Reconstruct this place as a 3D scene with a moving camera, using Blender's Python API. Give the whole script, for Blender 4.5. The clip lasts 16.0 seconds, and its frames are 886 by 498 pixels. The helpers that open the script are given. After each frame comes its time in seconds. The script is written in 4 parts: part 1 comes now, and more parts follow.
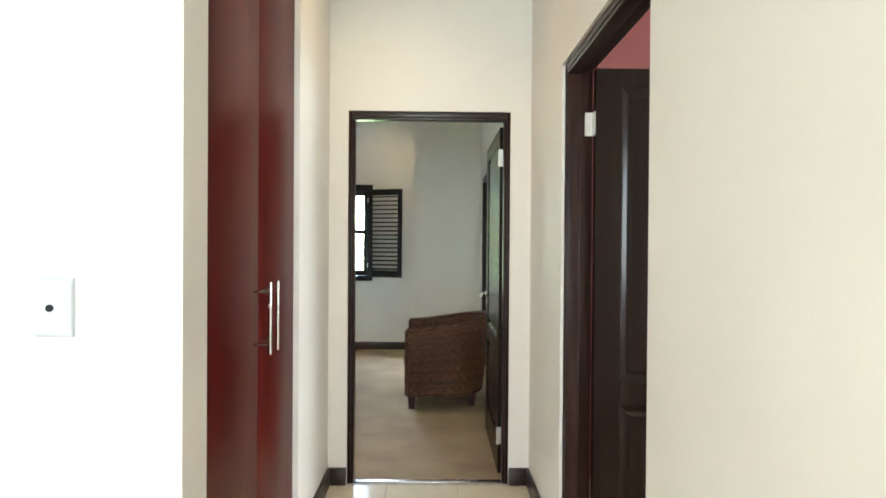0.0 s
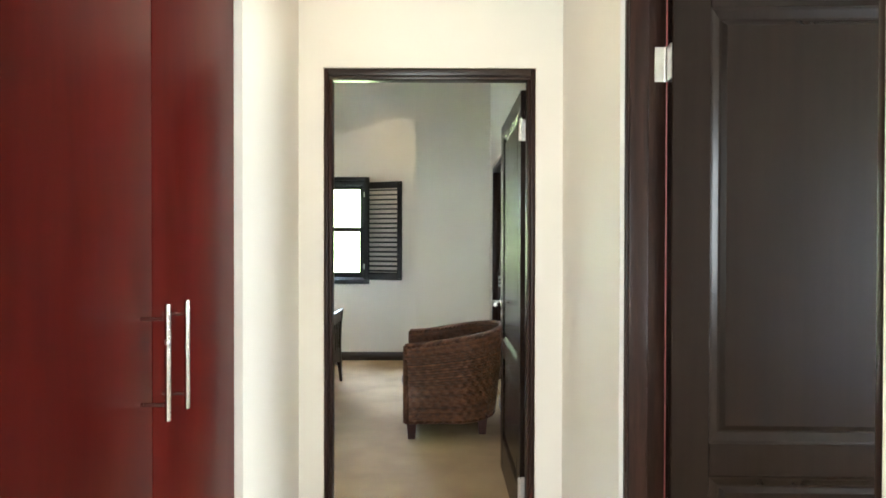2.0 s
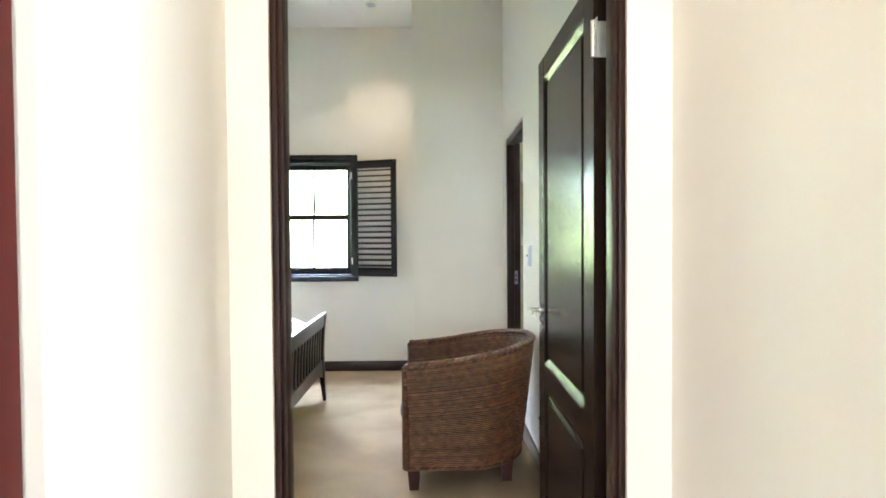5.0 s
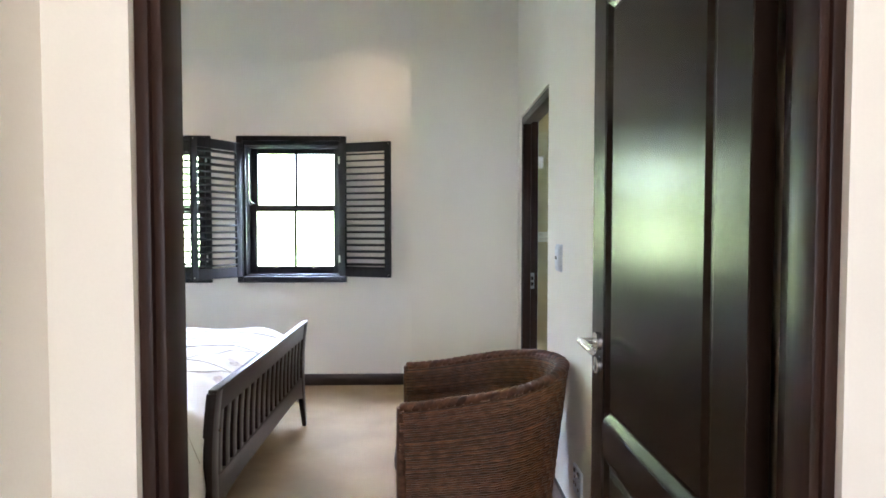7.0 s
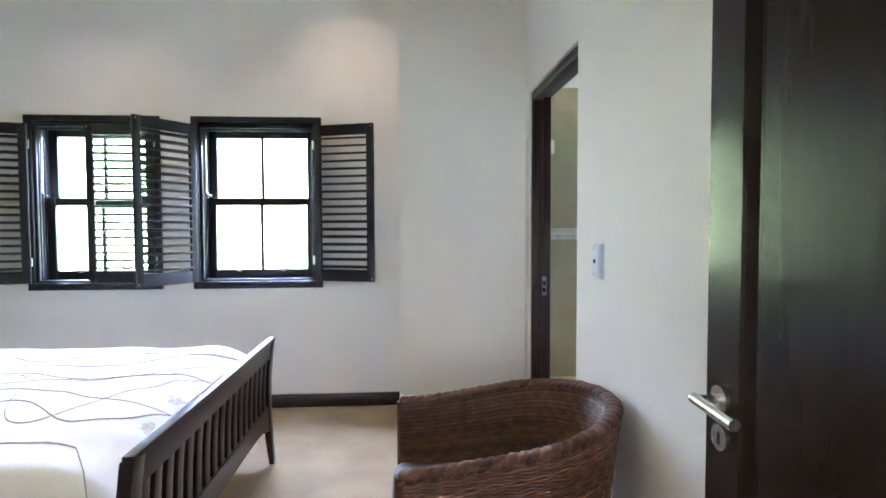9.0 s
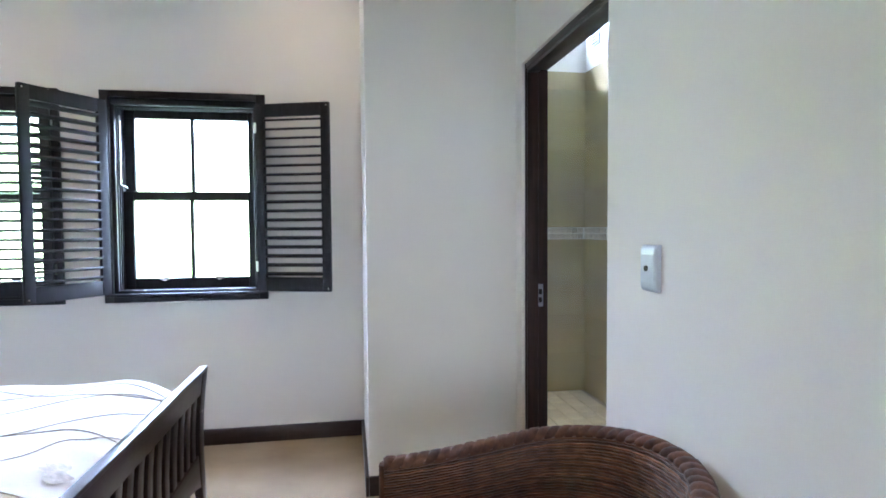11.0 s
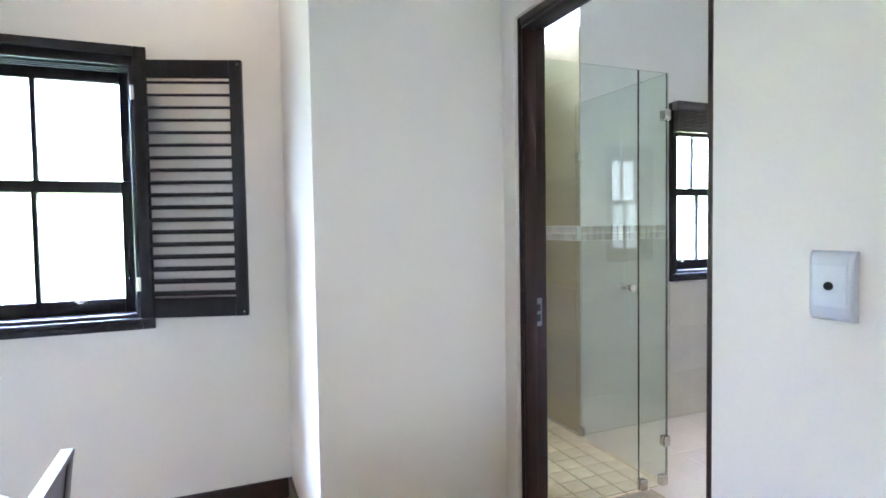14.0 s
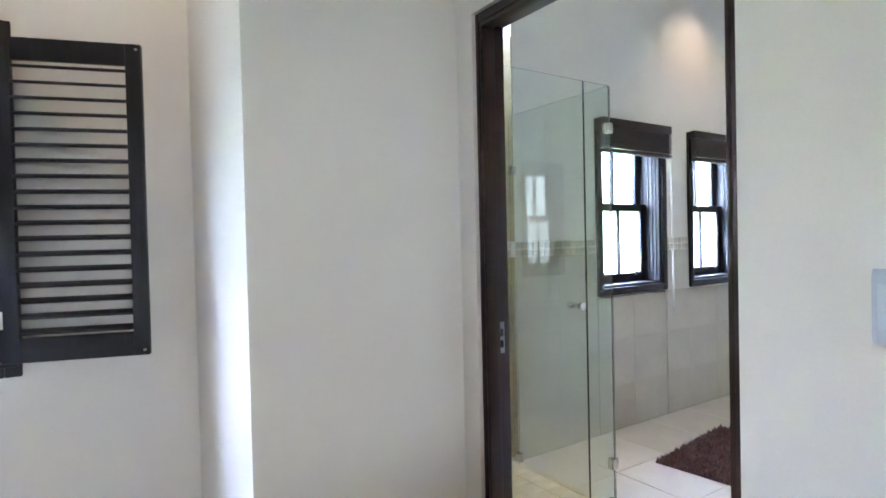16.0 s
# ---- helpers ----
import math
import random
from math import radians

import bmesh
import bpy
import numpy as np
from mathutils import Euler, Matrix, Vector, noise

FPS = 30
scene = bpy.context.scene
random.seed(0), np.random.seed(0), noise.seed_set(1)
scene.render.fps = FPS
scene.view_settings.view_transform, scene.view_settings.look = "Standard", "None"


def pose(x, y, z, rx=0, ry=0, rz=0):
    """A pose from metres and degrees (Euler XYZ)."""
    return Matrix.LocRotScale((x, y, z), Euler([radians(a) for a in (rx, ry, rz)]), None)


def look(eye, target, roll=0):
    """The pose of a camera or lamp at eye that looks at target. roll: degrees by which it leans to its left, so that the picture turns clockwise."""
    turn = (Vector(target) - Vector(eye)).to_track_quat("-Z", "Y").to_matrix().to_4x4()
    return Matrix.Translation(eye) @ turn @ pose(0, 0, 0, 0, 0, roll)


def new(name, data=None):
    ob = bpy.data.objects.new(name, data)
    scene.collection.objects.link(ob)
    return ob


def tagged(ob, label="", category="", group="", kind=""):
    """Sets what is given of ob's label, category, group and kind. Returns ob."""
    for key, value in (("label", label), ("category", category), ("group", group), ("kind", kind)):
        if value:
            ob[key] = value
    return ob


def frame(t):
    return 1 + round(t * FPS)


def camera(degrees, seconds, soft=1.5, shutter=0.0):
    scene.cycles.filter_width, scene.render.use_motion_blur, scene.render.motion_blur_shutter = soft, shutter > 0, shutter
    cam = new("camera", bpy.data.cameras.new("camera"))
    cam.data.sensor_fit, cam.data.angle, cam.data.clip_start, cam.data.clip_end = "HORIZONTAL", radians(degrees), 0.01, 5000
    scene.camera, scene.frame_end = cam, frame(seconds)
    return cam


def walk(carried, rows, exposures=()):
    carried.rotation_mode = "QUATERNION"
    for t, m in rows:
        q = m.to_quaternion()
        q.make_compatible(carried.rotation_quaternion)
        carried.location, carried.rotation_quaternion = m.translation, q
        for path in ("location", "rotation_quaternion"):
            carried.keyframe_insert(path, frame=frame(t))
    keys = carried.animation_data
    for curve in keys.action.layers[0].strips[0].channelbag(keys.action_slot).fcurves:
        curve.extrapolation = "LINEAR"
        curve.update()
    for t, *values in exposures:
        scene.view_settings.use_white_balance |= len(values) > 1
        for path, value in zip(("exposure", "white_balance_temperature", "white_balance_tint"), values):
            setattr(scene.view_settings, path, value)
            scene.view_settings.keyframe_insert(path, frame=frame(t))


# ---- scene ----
cam = camera(77.0, 16.0, soft=1.7)
PATH = [
    (0, (-0.017, 0.383, 1.356), (0.012, 2.383, 1.341), 0.4),
    (0.5, (-0.019, 0.557, 1.354), (0.008, 2.557, 1.338), 0.3),
    (1, (-0.017, 0.744, 1.346), (0.005, 2.744, 1.331), 0.3),
    (1.5, (-0.007, 0.948, 1.358), (0.01, 2.948, 1.344), 0.2),
    (2, (-0.006, 1.124, 1.35), (0.005, 3.124, 1.332), 0.1),
    (2.5, (-0.02, 1.31, 1.361), (-0.015, 3.31, 1.341), 0.1),
    (3, (-0.031, 1.472, 1.36), (-0.028, 3.471, 1.341), 0.1),
    (3.2, (-0.027, 1.536, 1.358), (-0.034, 3.536, 1.338), 0.3),
    (5.3, (-0.1, 2.23, 1.317), (-0.058, 4.229, 1.258), -0.4),
    (5.5, (-0.089, 2.324, 1.337), (-0.055, 4.322, 1.265), -0.1),
    (6, (-0.119, 2.476, 1.328), (-0.079, 4.474, 1.255), -0.0),
    (6.5, (-0.135, 2.648, 1.344), (-0.09, 4.646, 1.27), -0.0),
    (7, (-0.139, 2.816, 1.335), (-0.082, 4.814, 1.265), 0.0),
    (7.5, (-0.152, 2.984, 1.328), (-0.083, 4.982, 1.257), 0.0),
    (8, (-0.182, 3.153, 1.331), (-0.095, 5.15, 1.258), -0.0),
    (8.5, (-0.206, 3.293, 1.327), (-0.093, 5.289, 1.253), -0.1),
    (9, (-0.226, 3.449, 1.33), (-0.087, 5.443, 1.249), -0.2),
    (9.2, (-0.237, 3.52, 1.335), (-0.082, 5.513, 1.252), -0.2),
    (11.5, (-0.372, 4.186, 1.315), (0.03, 6.144, 1.237), -0.5),
    (12, (-0.414, 4.327, 1.322), (0.064, 6.267, 1.243), -0.6),
    (12.5, (-0.446, 4.432, 1.324), (0.101, 6.354, 1.247), -0.6),
    (13, (-0.494, 4.559, 1.329), (0.119, 6.461, 1.247), -0.7),
    (13.5, (-0.553, 4.683, 1.329), (0.134, 6.559, 1.247), -0.8),
    (14, (-0.579, 4.794, 1.323), (0.186, 6.64, 1.239), -0.9),
    (14.5, (-0.602, 4.908, 1.313), (0.242, 6.72, 1.232), -1.0),
    (15, (-0.632, 4.985, 1.329), (0.306, 6.75, 1.254), -1.1),
    (15.5, (-0.653, 5.048, 1.333), (0.368, 6.767, 1.287), -1.2),
    (16, (-0.66, 5.122, 1.332), (0.444, 6.789, 1.297), -1.3),
]
EXPOSURES = [(0, 0.27, 6250, 8), (1.5, 0.50, 6300, 7), (3.2, 0.76, 6500, 6), (5.3, 1.08, 6200, 11), (6.2, 0.85, 6200, 12), (7.0, 0.69, 6050, 17),
             (9.2, 0.72, 5700, 19), (11.3, 0.67, 5500, 19), (13.3, 0.99, 5600, 20), (14.7, 0.99, 5700, 19), (16, 0.70, 5750, 19)]
walk(cam, [(t, look(eye, target, roll)) for t, eye, target, roll in PATH], EXPOSURES)


# ---- world and light ----
world = bpy.data.worlds.new("daylight")
scene.world = world
world.use_nodes = True
wn = world.node_tree.nodes
sky = wn.new("ShaderNodeTexSky")
sky.sky_type, sky.sun_disc, sky.sun_elevation, sky.sun_rotation = "NISHITA", False, radians(58), radians(200)
world.node_tree.links.new(sky.outputs[0], wn["Background"].inputs[0])
wn["Background"].inputs[1].default_value = 0.12


def lamp(name, kind, place, target, watts, colour, size=(0.1, 0.1), cone=100, blend=0.9):
    data = bpy.data.lights.new(name, kind)
    data.energy, data.color = watts, colour
    if kind == "AREA":
        data.shape, data.size, data.size_y = "RECTANGLE", size[0], size[1]
    elif kind == "SPOT":
        data.spot_size, data.spot_blend, data.shadow_soft_size = radians(cone), blend, size[0]
    elif kind == "SUN":
        data.angle = radians(0.5)
    ob = new(name, data)
    ob.matrix_world = look(place, target)
    return ob


WARM = (1.0, 0.74, 0.47)
lamp("sun", "SUN", (2, -4, 9), (2.0 - 1.1, -4 + 3.0, 9 - 5.2), 3.0, (1.0, 0.95, 0.88))
# added fill lamp behind the walk, at an unseen lobby opening
lamp("lobby_fill_light", "AREA", (-0.6, -1.93, 1.75), (-0.6, 1.0, 1.45), 94, (0.93, 0.97, 1.0), (2.0, 1.9))
# added fill lamp in the red room, set in an unseen opening
lamp("red_room_fill_light", "AREA", (4.27, 1.25, 1.6), (0.0, 2.75, 1.4), 140, (0.88, 0.95, 1.0), (1.3, 1.2))
# added area lamp for open sky above the garden trees, beyond the bedroom windows
lamp("sky_fill_light", "AREA", (-2.0, 12.5, 5.1), (-1.4, 7.7, 1.6), 4900, (0.60, 0.79, 1.0), (11.0, 4.8))
# recessed downlights
DOWNLIGHTS = (((-0.62, 7.05), 21, 105), ((-2.2, 6.9), 20, 105), ((-0.85, 5.25), 25, 105), ((-2.3, 4.7), 40, 105), ((-0.25, 2.75), 47, 105),
              ((1.08, 7.25), 44, 52), ((3.35, 7.3), 24, 105), ((2.0, 6.0), 24, 105))
for (px, py), watts, cone in DOWNLIGHTS:
    lamp("downlight_beam", "SPOT", (px, py, 3.33), (px, py, 0), watts, WARM, (0.035,), cone, 1.0)

# ---- materials ----
def material(name, colour, rough=0.5, metal=0.0, vary=0.12, scale=6.0, fine=160.0, bump=0.05, stretch=(1, 1, 1), coat=0.0,
             random_by="", spread=0.25, second=None, spec=0.5, patch=0.5):
    m = bpy.data.materials.new(name)
    m.use_nodes = True
    n, l = m.node_tree.nodes, m.node_tree.links
    b = n["Principled BSDF"]
    b.inputs["Roughness"].default_value, b.inputs["Metallic"].default_value = rough, metal
    b.inputs["Coat Weight"].default_value, b.inputs["Coat Roughness"].default_value = coat, 0.06
    b.inputs["Specular IOR Level"].default_value = spec
    co = n.new("ShaderNodeTexCoord")
    mp = n.new("ShaderNodeMapping")
    mp.inputs["Scale"].default_value = stretch
    l.new(co.outputs["Object"], mp.inputs["Vector"])
    big, small = n.new("ShaderNodeTexNoise"), n.new("ShaderNodeTexNoise")
    big.inputs["Scale"].default_value, small.inputs["Scale"].default_value = scale, fine
    big.inputs["Detail"].default_value, small.inputs["Detail"].default_value = 5, 3
    l.new(mp.outputs[0], big.inputs["Vector"]), l.new(mp.outputs[0], small.inputs["Vector"])
    ramp = n.new("ShaderNodeMapRange")
    ramp.inputs[1].default_value, ramp.inputs[2].default_value = 0.32, 0.68
    l.new(big.outputs["Fac"], ramp.inputs[0])
    mix = n.new("ShaderNodeMix")
    mix.data_type = "RGBA"
    low = second if second else tuple(c * (1 - vary) for c in colour)
    high = colour if second else tuple(min(1, c * (1 + vary)) for c in colour)
    mix.inputs[6].default_value, mix.inputs[7].default_value = (*low, 1), (*high, 1)
    l.new(ramp.outputs[0], mix.inputs[0])
    out = mix.outputs[2]
    hsv = n.new("ShaderNodeHueSaturation")
    l.new(out, hsv.inputs["Color"])
    grain = n.new("ShaderNodeMapRange")
    grain.inputs[1].default_value, grain.inputs[2].default_value = 0.25, 0.75
    grain.inputs[3].default_value, grain.inputs[4].default_value = 1 - vary * patch, 1 + vary * patch
    l.new(small.outputs["Fac"], grain.inputs[0])
    value = grain.outputs[0]
    if random_by:
        if random_by == "island":
            source = n.new("ShaderNodeNewGeometry").outputs["Random Per Island"]
        else:
            source = n.new("ShaderNodeObjectInfo").outputs["Random"]
        rr = n.new("ShaderNodeMapRange")
        rr.inputs[3].default_value, rr.inputs[4].default_value = 1 - spread, 1 + spread
        l.new(source, rr.inputs[0])
        mul = n.new("ShaderNodeMath")
        mul.operation = "MULTIPLY"
        l.new(value, mul.inputs[0]), l.new(rr.outputs[0], mul.inputs[1])
        value = mul.outputs[0]
    l.new(value, hsv.inputs["Value"])
    l.new(hsv.outputs[0], b.inputs["Base Color"])
    rmap = n.new("ShaderNodeMapRange")
    rmap.inputs[3].default_value, rmap.inputs[4].default_value = rough * 0.85, min(1, rough * 1.15)
    l.new(big.outputs["Fac"], rmap.inputs[0]), l.new(rmap.outputs[0], b.inputs["Roughness"])
    if bump:
        bp = n.new("ShaderNodeBump")
        bp.inputs["Strength"].default_value, bp.inputs["Distance"].default_value = bump, 0.004
        l.new(small.outputs["Fac"], bp.inputs["Height"]), l.new(bp.outputs[0], b.inputs["Normal"])
    return m


def glass_material(name, colour, rough=0.0, ior=1.45):
    m = bpy.data.materials.new(name)
    m.use_nodes = True
    b = m.node_tree.nodes["Principled BSDF"]
    b.inputs["Base Color"].default_value = (*colour, 1)
    b.inputs["Roughness"].default_value, b.inputs["IOR"].default_value = rough, ior
    b.inputs["Transmission Weight"].default_value = 1.0
    return m


WALL = material("wall_paint", (0.78, 0.744, 0.682), 0.55, vary=0.025, scale=1.3, fine=220, bump=0.06, spec=0.35)
CEILING = material("ceiling_paint", (0.82, 0.81, 0.79), 0.7, vary=0.02, scale=1.0, fine=200, bump=0.04)
RED_WALL = material("red_wall_paint", (0.165, 0.030, 0.027), 0.55, vary=0.06, scale=2, fine=200, bump=0.05)
WENGE = material("dark_stained_wood", (0.021, 0.012, 0.010), 0.32, vary=0.3, scale=4, fine=24, bump=0.05, stretch=(14, 14, 1.0), patch=0.6, spec=0.32)
WENGE_X = material("dark_stained_wood_level", (0.023, 0.013, 0.010), 0.32, vary=0.35, scale=4, fine=24, bump=0.05, stretch=(1.0, 14, 14), patch=0.6)
DOOR_WOOD = material("door_wood", (0.0135, 0.0080, 0.0056), 0.25, vary=0.13, scale=2.5, fine=9, bump=0.0, stretch=(6, 6, 0.35), patch=0.6, spec=0.12)
FRAME_WOOD = material("door_frame_wood", (0.023, 0.010, 0.007), 0.38, vary=0.35, scale=3, fine=16, bump=0.03, stretch=(16, 16, 0.8), patch=0.7, spec=0.18)
BLACK_WOOD = material("black_window_wood", (0.014, 0.013, 0.014), 0.45, vary=0.3, scale=5, fine=30, bump=0.05, stretch=(8, 8, 1), spec=0.25)
MAHOGANY = material("red_mahogany_veneer", (0.068, 0.0055, 0.0044), 0.32, vary=0.2, scale=1.6, fine=12, bump=0.006, stretch=(5, 5, 0.5), coat=0.0, patch=0.35, spec=0.08)
CARPET = material("beige_carpet", (0.37, 0.28, 0.178), 0.95, scale=2.6, fine=300, bump=0.7, stretch=(1.0, 1.25, 1), second=(0.27, 0.203, 0.132), vary=0.35, spec=0.1, patch=0.6)
HALL_TILE = material("cream_floor_tile", (0.66, 0.58, 0.43), 0.18, vary=0.06, scale=3, fine=60, bump=0.01, random_by="object", spread=0.04)
GROUT = material("tile_grout", (0.42, 0.38, 0.31), 0.9, vary=0.15, scale=20, fine=300, bump=0.2)
BATH_TILE = material("white_floor_tile", (0.74, 0.71, 0.66), 0.25, vary=0.04, scale=3, fine=60, bump=0.01, random_by="object", spread=0.03)
WALL_TILE = material("greige_wall_tile", (0.48, 0.44, 0.37), 0.22, vary=0.05, scale=2.5, fine=50, bump=0.01, random_by="object", spread=0.01)
SHOWER_WALL = material("sand_wall_tile", (0.40, 0.325, 0.18), 0.22, vary=0.07, scale=2.5, fine=50, bump=0.01, random_by="object", spread=0.04)
SHOWER_TILE = material("shower_floor_tile", (0.68, 0.62, 0.46), 0.35, vary=0.10, scale=8, fine=90, bump=0.05, random_by="object", spread=0.07)
MOSAIC = material("stone_mosaic", (0.54, 0.48, 0.385), 0.35, vary=0.12, scale=14, fine=90, bump=0.05, random_by="object", spread=0.17)
STEEL = material("brushed_steel", (0.62, 0.60, 0.56), 0.26, 1.0, vary=0.06, scale=20, fine=200, bump=0.02)
NICKEL = material("nickel_hinge", (0.66, 0.64, 0.60), 0.38, 1.0, vary=0.08, scale=20, fine=200, bump=0.03)
WHITE_PLASTIC = material("white_plastic", (0.60, 0.64, 0.70), 0.32, vary=0.02, scale=8, fine=120, bump=0.01)
SILVER_PLASTIC = material("silver_plastic", (0.55, 0.58, 0.64), 0.36, 0.35, vary=0.03, scale=8, fine=160, bump=0.01)
BLACK_PLASTIC = material("black_plastic", (0.012, 0.012, 0.014), 0.25, vary=0.1, scale=10, fine=100, bump=0.01)
RATTAN = material("woven_rattan", (0.135, 0.057, 0.027), 0.30, vary=0.42, scale=26, fine=150, bump=0.15, random_by="island", spread=0.55, spec=0.5)
RATTAN_RIM = material("rattan_rim", (0.085, 0.038, 0.021), 0.52, vary=0.45, scale=30, fine=150, bump=0.2, random_by="island", spread=0.35, spec=0.25)
# darker than the strands, to put shade into the gaps of the weave
RATTAN_CORE = material("rattan_gap_shade", (0.048, 0.020, 0.012), 0.5, vary=0.3, scale=40, fine=180, bump=0.1)
LEG_WOOD = material("red_brown_leg_wood", (0.040, 0.013, 0.010), 0.35, vary=0.25, scale=6, fine=40, bump=0.03, stretch=(8, 8, 1), spec=0.4)
PEWTER = material("dull_pewter", (0.20, 0.20, 0.21), 0.5, 0.8, vary=0.1, scale=30, fine=200, bump=0.02)
LEATHER = material("dark_leather", (0.045, 0.035, 0.042), 0.33, vary=0.2, scale=30, fine=260, bump=0.12)
LINEN = material("white_duvet_cotton", (0.80, 0.79, 0.76), 0.85, vary=0.04, scale=5, fine=500, bump=0.15, spec=0.2)
STITCH = material("taupe_embroidery", (0.44, 0.39, 0.35), 0.8, vary=0.25, scale=60, fine=400, bump=0.3, spec=0.2)
LEAF_STITCH = material("pale_leaf_embroidery", (0.60, 0.55, 0.52), 0.8, vary=0.2, scale=60, fine=400, bump=0.3, spec=0.2)
RUG_PILE = material("brown_shag_pile", (0.115, 0.062, 0.055), 0.95, vary=0.3, scale=12, fine=200, bump=0.3, random_by="island", spread=0.5, spec=0.15)
BLIND_WOOD = material("dark_blind_slat", (0.032, 0.020, 0.018), 0.35, vary=0.3, scale=5, fine=30, bump=0.04, stretch=(1, 8, 8))
CORD = material("blind_cord", (0.5, 0.48, 0.45), 0.8, vary=0.1)
GLASS = glass_material("window_glass", (0.98, 1.0, 0.99))
FROSTED = glass_material("frosted_glass", (0.93, 0.97, 0.96), 0.55)
SHOWER_GLASS = glass_material("shower_glass", (0.90, 0.965, 0.935))
GRASS = material("lawn", (0.07, 0.12, 0.03), 0.9, vary=0.3, scale=2, fine=40, bump=0.3)


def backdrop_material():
    """Glowing garden picture: emission colours for sunlit leaves below, hazy sky above."""
    m = bpy.data.materials.new("glowing_garden_backdrop")
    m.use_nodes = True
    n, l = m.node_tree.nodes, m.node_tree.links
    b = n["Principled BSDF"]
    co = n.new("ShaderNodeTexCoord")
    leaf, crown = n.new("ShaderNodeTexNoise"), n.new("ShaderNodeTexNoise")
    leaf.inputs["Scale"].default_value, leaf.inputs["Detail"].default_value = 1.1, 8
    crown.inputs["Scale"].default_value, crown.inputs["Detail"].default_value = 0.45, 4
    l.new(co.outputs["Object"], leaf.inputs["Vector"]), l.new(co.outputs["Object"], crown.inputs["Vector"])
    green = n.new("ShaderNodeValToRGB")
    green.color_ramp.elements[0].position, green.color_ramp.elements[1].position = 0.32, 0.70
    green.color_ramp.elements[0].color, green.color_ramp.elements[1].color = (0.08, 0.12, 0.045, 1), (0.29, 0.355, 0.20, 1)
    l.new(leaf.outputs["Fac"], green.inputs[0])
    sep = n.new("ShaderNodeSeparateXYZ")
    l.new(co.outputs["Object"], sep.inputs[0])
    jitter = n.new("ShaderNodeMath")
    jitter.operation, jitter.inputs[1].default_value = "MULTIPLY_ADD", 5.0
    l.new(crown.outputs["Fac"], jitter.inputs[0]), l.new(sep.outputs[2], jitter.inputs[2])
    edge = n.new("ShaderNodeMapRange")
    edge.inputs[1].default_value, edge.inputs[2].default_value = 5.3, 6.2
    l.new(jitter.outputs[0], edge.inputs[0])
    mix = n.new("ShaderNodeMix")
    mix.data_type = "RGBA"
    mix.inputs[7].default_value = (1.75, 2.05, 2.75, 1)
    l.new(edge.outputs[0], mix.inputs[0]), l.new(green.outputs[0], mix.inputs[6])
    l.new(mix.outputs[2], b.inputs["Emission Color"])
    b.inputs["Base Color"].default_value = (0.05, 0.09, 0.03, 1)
    # the surface itself glows, standing in for daylight through the windows
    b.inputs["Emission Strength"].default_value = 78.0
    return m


GARDEN = backdrop_material()
# even glow for the panel added behind the near bathroom window
PANEL_GLOW = bpy.data.materials.new("daylight_panel_glow")
PANEL_GLOW.use_nodes = True
PANEL_GLOW.node_tree.nodes["Principled BSDF"].inputs["Emission Color"].default_value = (0.88, 0.98, 1.0, 1)
PANEL_GLOW.node_tree.nodes["Principled BSDF"].inputs["Emission Strength"].default_value = 2.2


# ---- building helpers ----
def shade(mesh, angle=35):
    mesh.shade_smooth()
    mesh.set_sharp_from_angle(angle=radians(angle))


def finish(name, bm, mat, parent=None, label="", smooth=True):
    bmesh.ops.recalc_face_normals(bm, faces=bm.faces)
    mesh = bpy.data.meshes.new(name)
    bm.to_mesh(mesh)
    bm.free()
    mesh.materials.append(mat)
    if smooth:
        shade(mesh)
    ob = new(name, mesh)
    if parent is not None:
        ob.parent = parent
    if label:
        ob["label"] = label
    return ob


def part(name, bm, mat, parent, label=""):
    return finish(name, bm, mat, parent, label)


def thing(name, place, label, category, group="", turn=0.0):
    ob = new(name)
    ob.empty_display_size = 0.1
    ob.matrix_basis = pose(*place, 0, 0, turn)
    return tagged(ob, label, category, group)


def box(bm, lo, hi, bevel=0.0, segments=2, m=None):
    vs = [bm.verts.new((x, y, z)) for x in (lo[0], hi[0]) for y in (lo[1], hi[1]) for z in (lo[2], hi[2])]
    fs = [bm.faces.new([vs[i] for i in q]) for q in ((0, 1, 3, 2), (4, 6, 7, 5), (0, 4, 5, 1), (2, 3, 7, 6), (0, 2, 6, 4), (1, 5, 7, 3))]
    geom = vs
    if bevel:
        edges = list({e for f in fs for e in f.edges})
        out = bmesh.ops.bevel(bm, geom=edges, offset=bevel, segments=segments, profile=0.5, affect="EDGES")
        geom = list({v for f in out["faces"] for v in f.verts} | {v for v in vs if v.is_valid})
    if m is not None:
        bmesh.ops.transform(bm, matrix=m, verts=geom)
    return geom


def block(lo, hi, bevel=0.003, segments=2):
    bm = bmesh.new()
    box(bm, lo, hi, bevel, segments)
    return bm


def rod(bm, a, b, radius, sides=12, radius2=None):
    a, b = Vector(a), Vector(b)
    m = Matrix.Translation((a + b) / 2) @ (b - a).to_track_quat("Z", "Y").to_matrix().to_4x4()
    return bmesh.ops.create_cone(bm, cap_ends=True, segments=sides, radius1=radius, radius2=radius if radius2 is None else radius2,
                                 depth=(b - a).length, matrix=m)["verts"]


